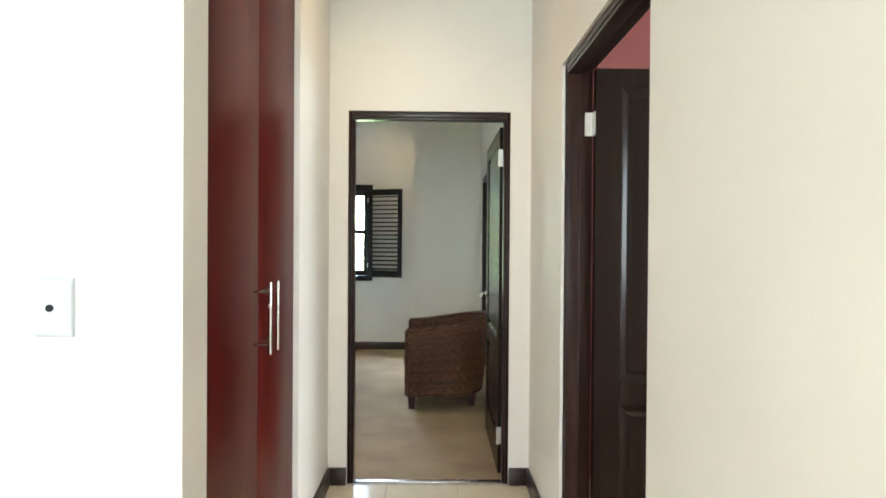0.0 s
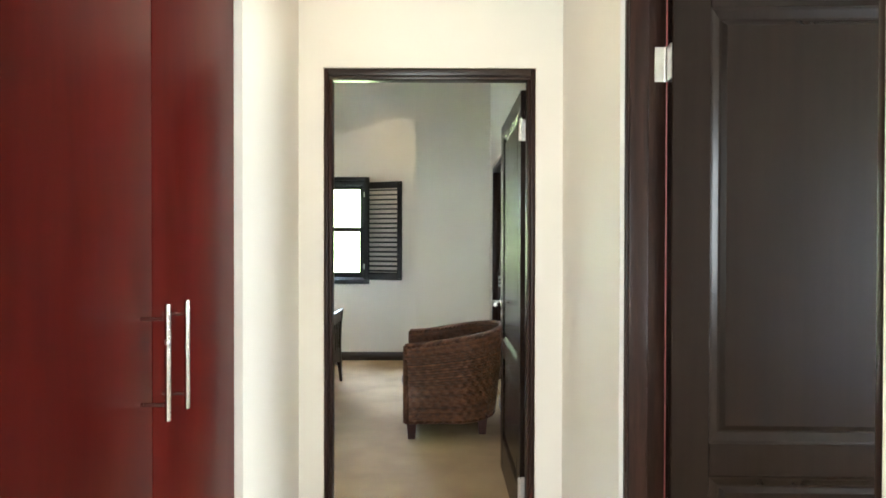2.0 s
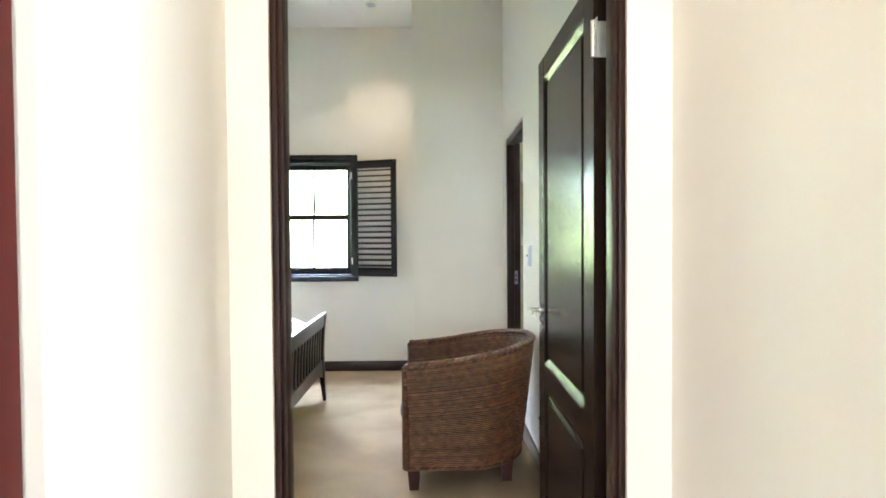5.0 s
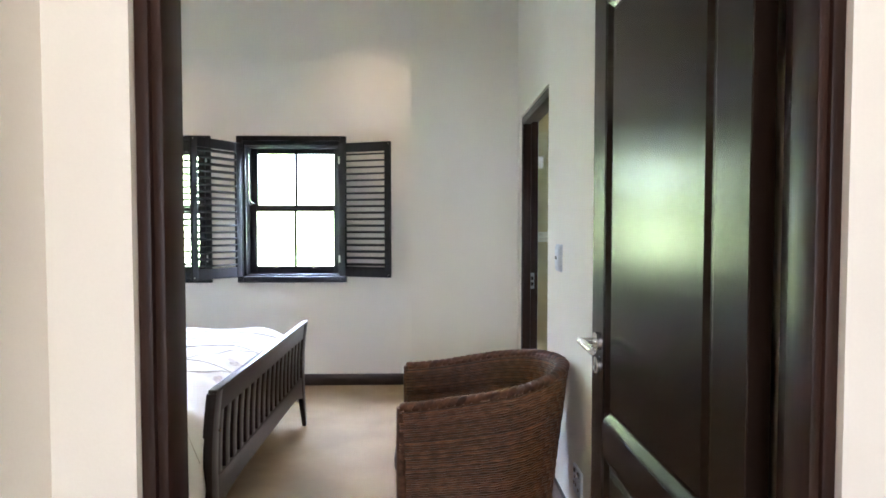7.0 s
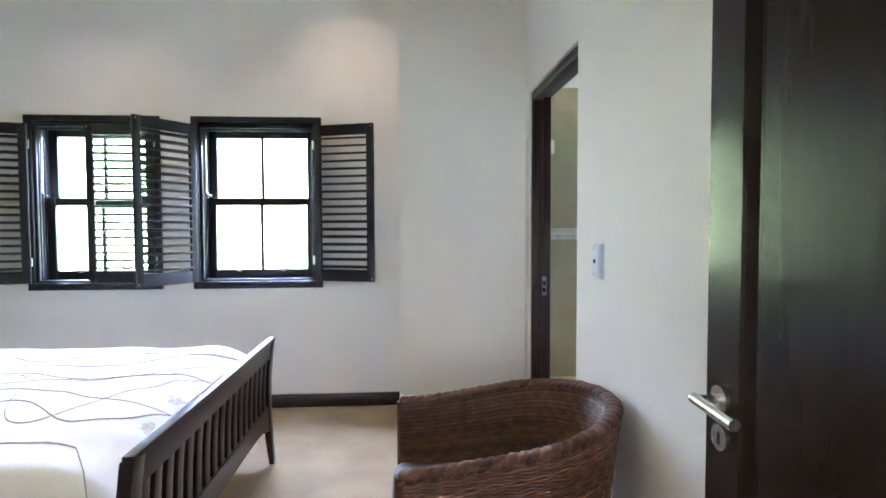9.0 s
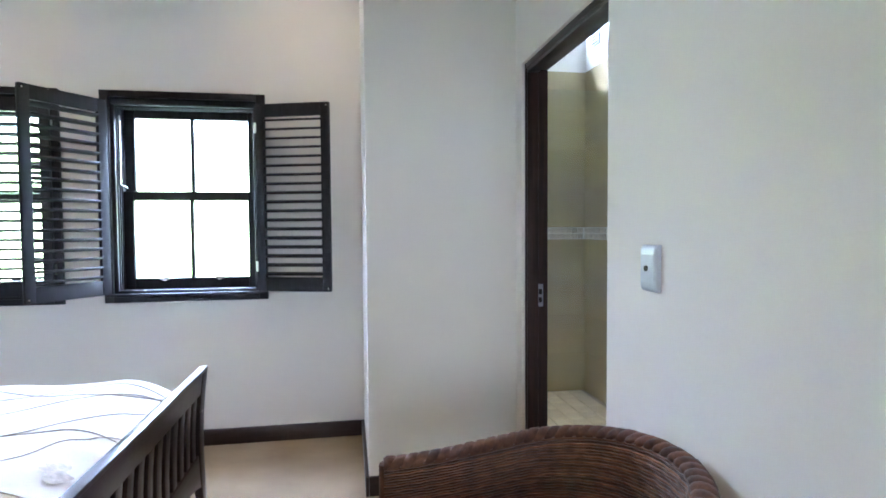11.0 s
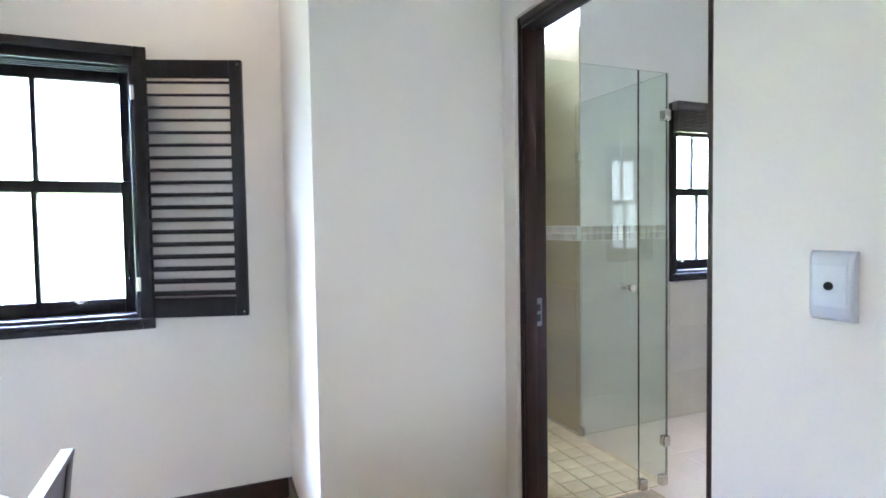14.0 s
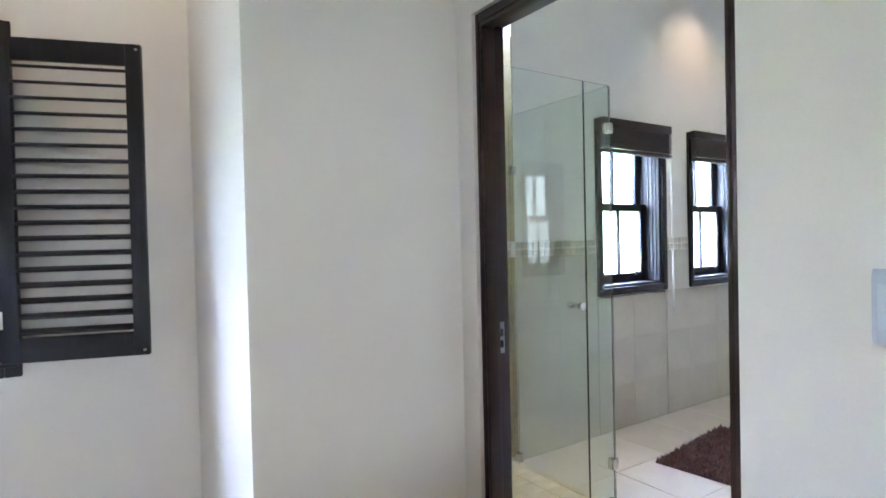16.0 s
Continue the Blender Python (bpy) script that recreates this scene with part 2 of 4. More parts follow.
def wall(name, axis, near, far, span, height, openings, mat=WALL, label="", base=0.0):
    """A wall along x or y with thickness near..far, and openings (u0, u1, z0, z1) right through it."""
    us = sorted({span[0], span[1], *[v for o in openings for v in o[:2]]})
    zs = sorted({base, height, *[v for o in openings for v in o[2:]]})
    def solid(i, k):
        if not (0 <= i < len(us) - 1 and 0 <= k < len(zs) - 1):
            return False
        u, z = (us[i] + us[i + 1]) / 2, (zs[k] + zs[k + 1]) / 2
        return not any(o[0] < u < o[1] and o[2] < z < o[3] for o in openings)
    bm = bmesh.new()
    cache = {}
    def vert(u, w, z):
        key = (round(u, 5), round(w, 5), round(z, 5))
        if key not in cache:
            cache[key] = bm.verts.new((u, w, z) if axis == "x" else (w, u, z))
        return cache[key]
    for i in range(len(us) - 1):
        for k in range(len(zs) - 1):
            if not solid(i, k):
                continue
            u0, u1, z0, z1 = us[i], us[i + 1], zs[k], zs[k + 1]
            for w in (near, far):
                bm.faces.new([vert(u0, w, z0), vert(u1, w, z0), vert(u1, w, z1), vert(u0, w, z1)])
            for di, dk, a, b in ((-1, 0, (u0, z0), (u0, z1)), (1, 0, (u1, z0), (u1, z1)), (0, -1, (u0, z0), (u1, z0)), (0, 1, (u0, z1), (u1, z1))):
                if not solid(i + di, k + dk):
                    bm.faces.new([vert(a[0], near, a[1]), vert(b[0], near, b[1]), vert(b[0], far, b[1]), vert(a[0], far, a[1])])
    sharp = [e for e in bm.edges if len(e.link_faces) == 2 and e.calc_face_angle(0) > 1.0]
    bmesh.ops.bevel(bm, geom=sharp, offset=0.006, segments=2, profile=0.5, affect="EDGES")
    return tagged(finish(name, bm, mat), label, "wall", kind="structure")


# ---- setting ----
CEIL = 3.36
HALL_R, HALL_L, BED_R = 0.522, -0.613, 0.502
DOOR_Y0, DOOR_Y1 = 3.522, 3.640
WIN_Y, WIN_Y1 = 7.585, 7.835
PILLAR_Y, PILLAR_X = 6.76, -0.25
BED_L = -3.45

wall("wall_hall_end", "x", DOOR_Y0, DOOR_Y1, (BED_L - 0.2, HALL_R + 0.13), CEIL, [(-0.507, 0.406, 0, 2.107)],
     label="cream painted wall with a dark framed doorway")
wall("wall_hall_right", "y", HALL_R, HALL_R + 0.13, (-2.1, DOOR_Y0), CEIL, [(1.783, 2.758, 0, 2.128)],
     label="cream painted hall wall with a dark framed doorway")
wall("wall_hall_left", "y", HALL_L - 0.5, HALL_L, (2.841, DOOR_Y0), CEIL, [], label="cream painted wall beside the built-in cupboard")
wall("wall_hall_nib", "x", 1.62, 1.752, (-2.75, -0.573), CEIL, [], label="bright cream wall end with a light switch")
wall("wall_lobby_left", "y", -2.75, -2.6, (-2.1, 1.62), CEIL, [], label="plain cream lobby wall")
# out of view; its opening is made up to go with the lobby lamp
wall("wall_lobby_back", "x", -2.1, -1.96, (-2.75, HALL_R + 0.13), CEIL, [(-1.6, 0.4, 0.8, 2.7)], label="unseen lobby wall with an added opening behind the fill lamp")
wall("wall_cupboard_back", "y", -1.25, -1.15, (1.775, 2.841), CEIL, [], label="plain wall behind the cupboard")
wall("wall_window", "x", WIN_Y, WIN_Y1, (BED_L - 0.2, PILLAR_X), CEIL, [(-1.70, -0.866, 0.925, 2.082), (-2.837, -2.0, 0.925, 2.082)],
     label="pale painted bedroom wall with two sash windows")
wall("wall_bedroom_left", "y", BED_L - 0.2, BED_L, (DOOR_Y1, WIN_Y), CEIL, [], label="plain pale bedroom wall")
wall("wall_bedroom_right", "y", BED_R, BED_R + 0.13, (DOOR_Y1, PILLAR_Y + 0.9), CEIL, [(5.755, 6.668, 0, 2.104)],
     label="pale bedroom wall with the bathroom doorway")
wall("wall_pillar", "x", PILLAR_Y, WIN_Y1, (PILLAR_X, BED_R), CEIL, [], label="pale painted boxed-out wall pier")
BATH_Y, BATH_Y1, SHOWER_X, SHOWER_Y = 7.65, 7.86, 1.53, 8.24
wall("wall_bath_window", "x", BATH_Y, BATH_Y1, (SHOWER_X, 5.3), CEIL, [(2.275, 2.945, 0.96, 2.07), (3.31, 3.96, 0.96, 2.07)],
     label="bathroom wall with two black sash windows")
wall("wall_shower_side", "y", SHOWER_X, SHOWER_X + 0.16, (BATH_Y1, SHOWER_Y), CEIL, [], label="pale wall beside the shower")
wall("wall_shower_back", "x", SHOWER_Y, SHOWER_Y + 0.15, (0.40, SHOWER_X + 0.16), CEIL, [(0.75, 1.48, 2.80, 3.24)],
     label="shower wall with a high window")
wall("wall_shower_left", "y", 0.512, 0.632, (7.66, SHOWER_Y), CEIL, [], label="shower side wall")
wall("wall_bath_near", "x", 4.3, 4.42, (BED_R + 0.13, 5.3), CEIL, [(3.17, 3.68, 0.96, 2.07)], label="plain bathroom wall")
wall("wall_bath_far", "y", 5.3, 5.42, (4.3, BATH_Y1), CEIL, [], label="plain bathroom wall")
wall("wall_red_room_far", "x", 3.60, 3.72, (HALL_R + 0.13, 4.2), CEIL, [], RED_WALL, "deep red painted wall")
wall("wall_red_room_near", "x", 0.2, 0.32, (HALL_R + 0.13, 4.2), CEIL, [], label="plain cream side room wall")
# opening is made up to hold the red room lamp
wall("wall_red_room_side", "y", 4.2, 4.32, (0.2, 3.72), CEIL, [(0.6, 1.9, 0.95, 2.25)], label="cream side room wall with an unseen, added opening")

bm = bmesh.new()
box(bm, (BED_L - 0.2, -2.1, CEIL), (5.45, 8.25, CEIL + 0.2))
tagged(finish("ceiling", bm, CEILING), "flat white painted ceiling", "ceiling", kind="structure")

bm = bmesh.new()
box(bm, (BED_L, 3.60, -0.2), (BED_R + 0.04, WIN_Y, 0.0))
tagged(finish("floor_carpet", bm, CARPET), "beige plush carpet with brushed patches", "carpet", kind="structure")
bm = bmesh.new()
box(bm, (-2.75, -2.1, -0.2), (HALL_R, 3.60, -0.004))
hall_floor = tagged(finish("floor_hall", bm, GROUT), "cream glazed floor tiles with narrow grout", "floor", kind="structure")
bm = bmesh.new()
box(bm, (HALL_R, 0.2, -0.2), (4.3, 3.72, -0.004))
tagged(finish("floor_red_room", bm, CARPET), "beige carpet in the red room", "carpet", kind="structure")
bm = bmesh.new()
box(bm, (BED_R + 0.04, 4.3, -0.2), (5.3, 8.3, -0.006))
bath_floor = tagged(finish("floor_bath", bm, GROUT), "pale bathroom floor tiles with fine joints", "floor", kind="structure")
bm = bmesh.new()
box(bm, (-400, -400, -0.5), (400, 400, -0.25))
tagged(finish("ground", bm, GRASS), "green garden lawn outside the windows", "lawn", kind="structure")
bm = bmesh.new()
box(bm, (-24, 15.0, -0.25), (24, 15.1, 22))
tagged(finish("backdrop", bm, GARDEN), "glowing backdrop of garden trees under a hazy sky", "garden", kind="structure")
# added glowing panel, so the shower glass mirrors a bright window
bm = bmesh.new()
box(bm, (1.6, 3.78, -0.25), (5.2, 3.82, 3.3))
tagged(finish("backdrop_glow_panel", bm, PANEL_GLOW), "added glowing panel outside the bathroom window", "sky", kind="structure")
tagged(finish("threshold", block((-0.47, 3.545, -0.004), (0.378, 3.585, 0.004), 0.002), STEEL), "thin metal strip between tiles and carpet", "threshold", kind="structure")


def skirting(name, runs):
    bm = bmesh.new()
    for lo, hi in runs:
        box(bm, (*lo, 0.0), (*hi, 0.098), 0.004)
    tagged(finish(name, bm, WENGE_X), "dark stained timber skirting board", "skirting", kind="structure")


skirting("baseboard_window_wall", [((BED_L, 7.568), (PILLAR_X - 0.017, WIN_Y))])
skirting("baseboard_pillar_side", [((PILLAR_X - 0.017, PILLAR_Y - 0.017), (PILLAR_X, WIN_Y))])
skirting("baseboard_pillar", [((PILLAR_X, PILLAR_Y - 0.017), (BED_R, PILLAR_Y))])
skirting("baseboard_bedroom_right", [((BED_R - 0.017, DOOR_Y1), (BED_R, 5.752)), ((BED_R - 0.017, 6.67), (BED_R, PILLAR_Y - 0.017))])
skirting("baseboard_hall_left", [((HALL_L, 2.845), (HALL_L + 0.017, DOOR_Y0 - 0.017))])
skirting("baseboard_hall_end", [((HALL_L, DOOR_Y0 - 0.017), (-0.509, DOOR_Y0)), ((0.408, DOOR_Y0 - 0.017), (HALL_R, DOOR_Y0))])
skirting("baseboard_hall_right", [((HALL_R - 0.017, 2.76), (HALL_R, DOOR_Y0 - 0.017)), ((HALL_R - 0.017, -1.9), (HALL_R, 1.786))])


# ---- doors ----
def door_frame(name, axis, near, u0, u1, top, depth, stop=0.06, label="dark stained timber door frame"):
    """A rebated frame set into a wall opening. axis: the way along which the wall runs; near: the face towards the walk."""
    frame_ob = tagged(new(name), label, "door frame", kind="structure")
    def put(part_name, ulo, uhi, wlo, whi, zlo, zhi, bevel=0.004):
        lo, hi = ((ulo, wlo, zlo), (uhi, whi, zhi)) if axis == "x" else ((wlo, ulo, zlo), (whi, uhi, zhi))
        part(part_name, block(lo, hi, bevel), FRAME_WOOD if zhi > 2.0 and zlo < 0.1 else WENGE_X, frame_ob)
    w, r = 0.034, 0.019
    put("jamb", u0, u0 + r, near, near + depth, 0, top)
    put("jamb", u1 - r, u1, near, near + depth, 0, top)
    put("head", u0 + r, u1 - r, near, near + depth, top - r - 0.012, top)
    put("stop", u0 + r, u0 + w, near + 0.004, near + stop, 0, top - w - 0.012)
    put("stop", u1 - w, u1 - r, near + 0.004, near + stop, 0, top - w - 0.012)
    put("stop", u0 + r, u1 - r, near + 0.004, near + stop, top - w - 0.012, top - r - 0.012)
    return frame_ob


door_frame("door_frame_bedroom", "x", DOOR_Y0 + 0.010, -0.507, 0.406, 2.107, 0.100)
door_frame("door_frame_hall", "y", HALL_R + 0.012, 1.783, 2.758, 2.128, 0.116)
door_frame("door_frame_bath", "y", BED_R + 0.014, 5.755, 6.668, 2.104, 0.112)


def lever(parent, y, z, face, side):
    """A round-bar lever with its rose and key plate, on a leaf's face."""
    bm = bmesh.new()
    rod(bm, (face, y, z), (face + side * 0.008, y, z), 0.026, 28)
    rose = part("rose", bm, STEEL, parent, "round steel rose")
    bm = bmesh.new()
    rod(bm, (face + side * 0.006, y, z), (face + side * 0.052, y, z), 0.0095, 18)
    rod(bm, (face + side * 0.048, y + 0.012, z), (face + side * 0.052, y - 0.125, z - 0.004), 0.0105, 18)
    part("lever", bm, STEEL, parent, "straight brushed steel lever")
    bm = bmesh.new()
    rod(bm, (face, y, z - 0.072), (face + side * 0.006, y, z - 0.072), 0.025, 28)
    part("key_plate", bm, STEEL, parent, "round steel key plate")
    bm = bmesh.new()
    box(bm, (min(face + side * 0.0055, face + side * 0.0075), y - 0.004, z - 0.086), (max(face + side * 0.0055, face + side * 0.0075), y + 0.004, z - 0.062), 0.0012, 1)
    part("keyhole", bm, BLACK_PLASTIC, parent)


def door_leaf(name, place, turn, width, height, label, handle=True):
    """A two-panel leaf hinged at its origin; it runs along local +y, with faces at x = 0 and x = 0.04."""
    leaf = tagged(thing(name, place, label, "door", turn=turn), kind="")
    t, st, top, rails = 0.04, 0.108, 0.078, (0.20, 0.692, 0.787)
    z_top = height - top
    for nm, lo, hi in (("stile", (0, 0, 0.006), (t, st, height)), ("stile", (0, width - st, 0.006), (t, width, height)),
                       ("rail", (0.0005, st, 0.006), (t - 0.0005, width - st, rails[0])), ("rail", (0.0005, st, rails[1]), (t - 0.0005, width - st, rails[2])),
                       ("rail", (0.0005, st, z_top), (t - 0.0005, width - st, height))):
        part(nm, block(lo, hi, 0.002, 1), DOOR_WOOD, leaf)
    for z0, z1 in ((rails[0], rails[1]), (rails[2], z_top)):
        bm = bmesh.new()
        y0, y1, f = st, width - st, 0.028
        for x_face, x_deep, x_field in ((0.001, 0.013, 0.006), (t - 0.001, t - 0.013, t - 0.006)):
            rings = []
            for inset, x in ((0, x_face), (f * 0.25, x_face + (x_deep - x_face) * 0.15), (f, x_deep), (f + 0.006, x_deep), (f + 0.020, x_field)):
                rings.append([bm.verts.new((x, yy, zz)) for yy, zz in ((y0 + inset, z0 + inset), (y1 - inset, z0 + inset), (y1 - inset, z1 - inset), (y0 + inset, z1 - inset))])
            for a, b in zip(rings, rings[1:]):
                for i in range(4):
                    bm.faces.new([a[i], a[(i + 1) % 4], b[(i + 1) % 4], b[i]])
            bm.faces.new(rings[-1])
        ob = part("panel", bm, DOOR_WOOD, leaf)
        shade(ob.data, 8)
    if handle:
        lever(leaf, width - 0.055, 1.006, 0.0, -1)
    for z in (0.18, 1.82):
        bm = bmesh.new()
        rod(bm, (-0.004, -0.006, z), (-0.004, -0.006, z + 0.10), 0.0065, 12)
        box(bm, (-0.0025, -0.036, z), (0.0005, -0.006, z + 0.10), 0.0008, 1)
        box(bm, (0.004, -0.003, z), (0.036, 0.0006, z + 0.10), 0.0008, 1)
        hinge = part("hinge", bm, NICKEL, leaf, "nickel butt hinge")
        for k in range(3):
            sc = bmesh.new()
            rod(sc, (-0.0022, -0.021 + 0.006 * (k % 2), z + 0.02 + 0.03 * k), (-0.0042, -0.021 + 0.006 * (k % 2), z + 0.02 + 0.03 * k), 0.0035, 8)
            part("screw", sc, STEEL, hinge)
    return leaf


door_leaf("door_1", (0.362, 3.668, 0), -0.15, 0.825, 2.052, "open dark-stained two-panel door with a steel lever")
door_leaf("door_2", (0.650, 2.735, 0), -91.5, 0.86, 2.095, "open dark-stained two-panel door to the red room", False)

# strike plate of the bathroom lock
bm = bmesh.new()
box(bm, (0.575, 6.646, 0.925), (0.603, 6.6495, 1.035), 0.001, 1)
strike = tagged(finish("strike_plate", bm, PEWTER), "steel strike plate on the dark bathroom door jamb", "strike plate")
for z in (0.945, 0.985):
    bm = bmesh.new()
    box(bm, (0.581, 6.6445, z), (0.597, 6.6462, z + 0.026), 0.0008, 1)
    part("slot", bm, BLACK_PLASTIC, strike, "dark latch slot")


# ---- windows and shutters ----
def sash_window(name, x0, x1, z0, z1, face, depth, label, lower=GLASS, trim=0.05, proud=0.022):
    """A black box sash with two panes a sash; face: the room's wall plane."""
    win = tagged(new(name), label, "window", kind="structure")
    fx = bmesh.new()
    for lo, hi in (((x0, z0), (x0 + trim, z1)), ((x1 - trim, z0), (x1, z1)), ((x0 + trim, z0), (x1 - trim, z0 + trim * 0.8)), ((x0 + trim, z1 - trim * 0.8), (x1 - trim, z1))):
        box(fx, (lo[0], face - proud, lo[1]), (hi[0], face + 0.004, hi[1]), 0.004)
    part("window_frame", fx, BLACK_WOOD, win)
    lin = bmesh.new()
    ix0, ix1, iz0, iz1 = x0 + 0.042, x1 - 0.042, z0 + 0.038, z1 - 0.036
    for lo, hi in (((ix0, iz0), (ix0 + 0.03, iz1)), ((ix1 - 0.03, iz0), (ix1, iz1)), ((ix0, iz0), (ix1, iz0 + 0.03)), ((ix0, iz1 - 0.045), (ix1, iz1))):
        box(lin, (lo[0], face - 0.004, lo[1]), (hi[0], face + depth + 0.08, hi[1]), 0.003)
    for k in range(3):
        box(lin, (ix0 + 0.028, face + 0.02 + 0.03 * k, iz0), (ix0 + 0.036, face + 0.028 + 0.03 * k, iz1), 0.001, 1)
        box(lin, (ix1 - 0.036, face + 0.02 + 0.03 * k, iz0), (ix1 - 0.028, face + 0.028 + 0.03 * k, iz1), 0.001, 1)
        box(lin, (ix0 + 0.03, face + 0.02 + 0.03 * k, iz1 - 0.056), (ix1 - 0.03, face + 0.028 + 0.03 * k, iz1 - 0.044), 0.001, 1)
    part("lining", lin, BLACK_WOOD, win)
    part("window_sill", block((x0 + 0.01, face - 0.03, z0 + 0.036), (x1 - 0.01, face + depth, z0 + 0.052), 0.004), BLACK_WOOD, win)
    mid, sx0, sx1 = (z0 + z1) / 2 + 0.015, ix0 + 0.026, ix1 - 0.026
    for nm, za, zb, y, glass in (("lower_sash", iz0 + 0.028, mid + 0.027, face + depth, lower), ("upper_sash", mid - 0.027, iz1 - 0.042, face + depth + 0.045, GLASS)):
        sb = bmesh.new()
        st = 0.061
        for lo, hi in (((sx0, za), (sx0 + st, zb)), ((sx1 - st, za), (sx1, zb)), ((sx0 + st, za), (sx1 - st, za + (0.066 if nm == "lower_sash" else 0.052))),
                       ((sx0 + st, zb - 0.052), (sx1 - st, zb)), (((sx0 + sx1) / 2 - 0.011, za + 0.03), ((sx0 + sx1) / 2 + 0.011, zb - 0.03))):
            box(sb, (lo[0], y, lo[1]), (hi[0], y + 0.036, hi[1]), 0.004)
        sash = part(nm, sb, BLACK_WOOD, win)
        for a, b in ((sx0 + st, (sx0 + sx1) / 2), ((sx0 + sx1) / 2, sx1 - st)):
            pane = part("pane", block((a - 0.004, y + 0.016, za + 0.03), (b + 0.004, y + 0.020, zb - 0.03), 0), glass, sash, "clear glass pane" if glass is GLASS else "frosted glass pane")
            pane.visible_shadow = False
    stay = bmesh.new()
    rod(stay, (ix0 + 0.040, face + 0.045, iz1 - 0.10), (ix0 + 0.044, face + 0.03, mid + 0.06), 0.005, 8)
    rod(stay, (ix0 + 0.044, face + 0.03, mid + 0.06), (ix0 + 0.085, face + 0.028, mid + 0.035), 0.006, 8)
    part("stay", stay, STEEL, win, "slim steel window stay")
    for dx in (-0.16, 0.16):
        c = (x0 + x1) / 2 + dx
        lift = bmesh.new()
        box(lift, (c - 0.026, face + depth - 0.012, iz0 + 0.084), (c + 0.026, face + depth, iz0 + 0.102), 0.003)
        box(lift, (c - 0.014, face + depth - 0.02, iz0 + 0.078), (c + 0.014, face + depth - 0.010, iz0 + 0.088), 0.003)
        part("sash_lift", lift, STEEL, win, "small steel sash lift")
    return win


sash_window("window_1", -1.742, -0.823, 0.885, 2.122, WIN_Y, 0.10, "black timber sash window with four panes, overexposed garden beyond")
sash_window("window_2", -2.879, -1.958, 0.885, 2.122, WIN_Y, 0.10, "black timber sash window behind half-closed shutters")
sash_window("window_3", 2.235, 2.985, 0.925, 2.108, BATH_Y, 0.11, "black bathroom sash window with frosted lower panes", FROSTED)
sash_window("window_4", 3.27, 4.00, 0.925, 2.108, BATH_Y, 0.11, "black bathroom sash window with frosted lower panes", FROSTED)
near = sash_window("window_6", 3.13, 3.72, 0.925, 2.108, 4.42, 0.06, "black bathroom sash window facing the shower glass", FROSTED)
near.matrix_basis = pose(2 * 3.425, 2 * 4.42, 0, 0, 0, 180)
win = tagged(new("window_5"), "high bright shower window", "window", kind="structure")
bm = bmesh.new()
for lo, hi in (((0.75, 2.80), (0.79, 3.24)), ((1.44, 2.80), (1.48, 3.24)), ((0.79, 2.80), (1.44, 2.83)), ((0.79, 3.20), (1.44, 3.24))):
    box(bm, (lo[0], SHOWER_Y + 0.08, lo[1]), (hi[0], SHOWER_Y + 0.13, hi[1]), 0.003)
part("window_frame", bm, BLACK_WOOD, win)
ob = part("pane", block((0.785, SHOWER_Y + 0.10, 2.825), (1.445, SHOWER_Y + 0.105, 3.205), 0), FROSTED, win)
ob.visible_shadow = False


def shutter(place, turn, label):
    """A louvred leaf from its hinge edge along local +x, 0.44 wide, 1.105 high."""
    sh = thing("shutter", place, label, "shutter", "louvred window shutters", turn)
    w, h, t, st = 0.457, 1.118, 0.027, 0.052
    for lo, hi in (((0, 0), (st, h)), ((w - st, 0), (w, h))):
        part("stile", block((lo[0], -t / 2, lo[1]), (hi[0], t / 2, hi[1]), 0.003), BLACK_WOOD, sh)
    part("rail", block((st, -t / 2 + 0.001, 0), (w - st, t / 2 - 0.001, 0.085), 0.003), BLACK_WOOD, sh)
    part("rail", block((st, -t / 2 + 0.001, h - 0.075), (w - st, t / 2 - 0.001, h), 0.003), BLACK_WOOD, sh)
    first = None
    for k in range(18):
        z = 0.105 + k * (h - 0.075 - 0.02 - 0.105) / 17
        if first is None:
            bm = bmesh.new()
            box(bm, (st - 0.002, -0.022, -0.0056), (w - st + 0.002, 0.022, 0.0056), 0.004)
            bmesh.ops.rotate(bm, cent=(0, 0, 0), matrix=Matrix.Rotation(radians(15), 3, "X"), verts=bm.verts)
            first = part("slat", bm, BLACK_WOOD, sh)
            ob = first
        else:
            ob = new("slat", first.data)
            ob.parent = sh
        ob.location = (0, 0, z)
    for z in (0.02, h - 0.02):
        bm = bmesh.new()
        rod(bm, (w - 0.015, -t / 2 - 0.003, z), (w - 0.015, t / 2 + 0.003, z), 0.005, 10)
        part("bolt", bm, STEEL, sh, "small steel bolt")
    for z in (0.12, h - 0.17):
        bm = bmesh.new()
        rod(bm, (-0.004, -0.012, z), (-0.004, -0.012, z + 0.06), 0.005, 10)
        box(bm, (-0.002, -0.016, z), (0.007, -0.0135, z + 0.06), 0.0006, 1)
        part("hinge", bm, NICKEL, sh, "small nickel hinge")
    return sh


def toward(a, b):
    return math.degrees(math.atan2(b[1] - a[1], b[0] - a[0]))


SHUT_Z = 0.938
shutter((-0.872, 7.545, SHUT_Z), toward((-0.872, 7.545), (-0.436, 7.405)), "black louvred shutter folded back beside the window")
shutter((-1.700, 7.545, SHUT_Z), toward((-1.70, 7.545), (-1.949, 7.183)), "black louvred shutter standing open between the windows")
shutter((-1.995, 7.548, SHUT_Z), 180, "black louvred shutter closed across half the window")
shutter((-2.842, 7.545, SHUT_Z), toward((-2.842, 7.545), (-3.26, 7.42)), "black louvred shutter folded back beside the far window")


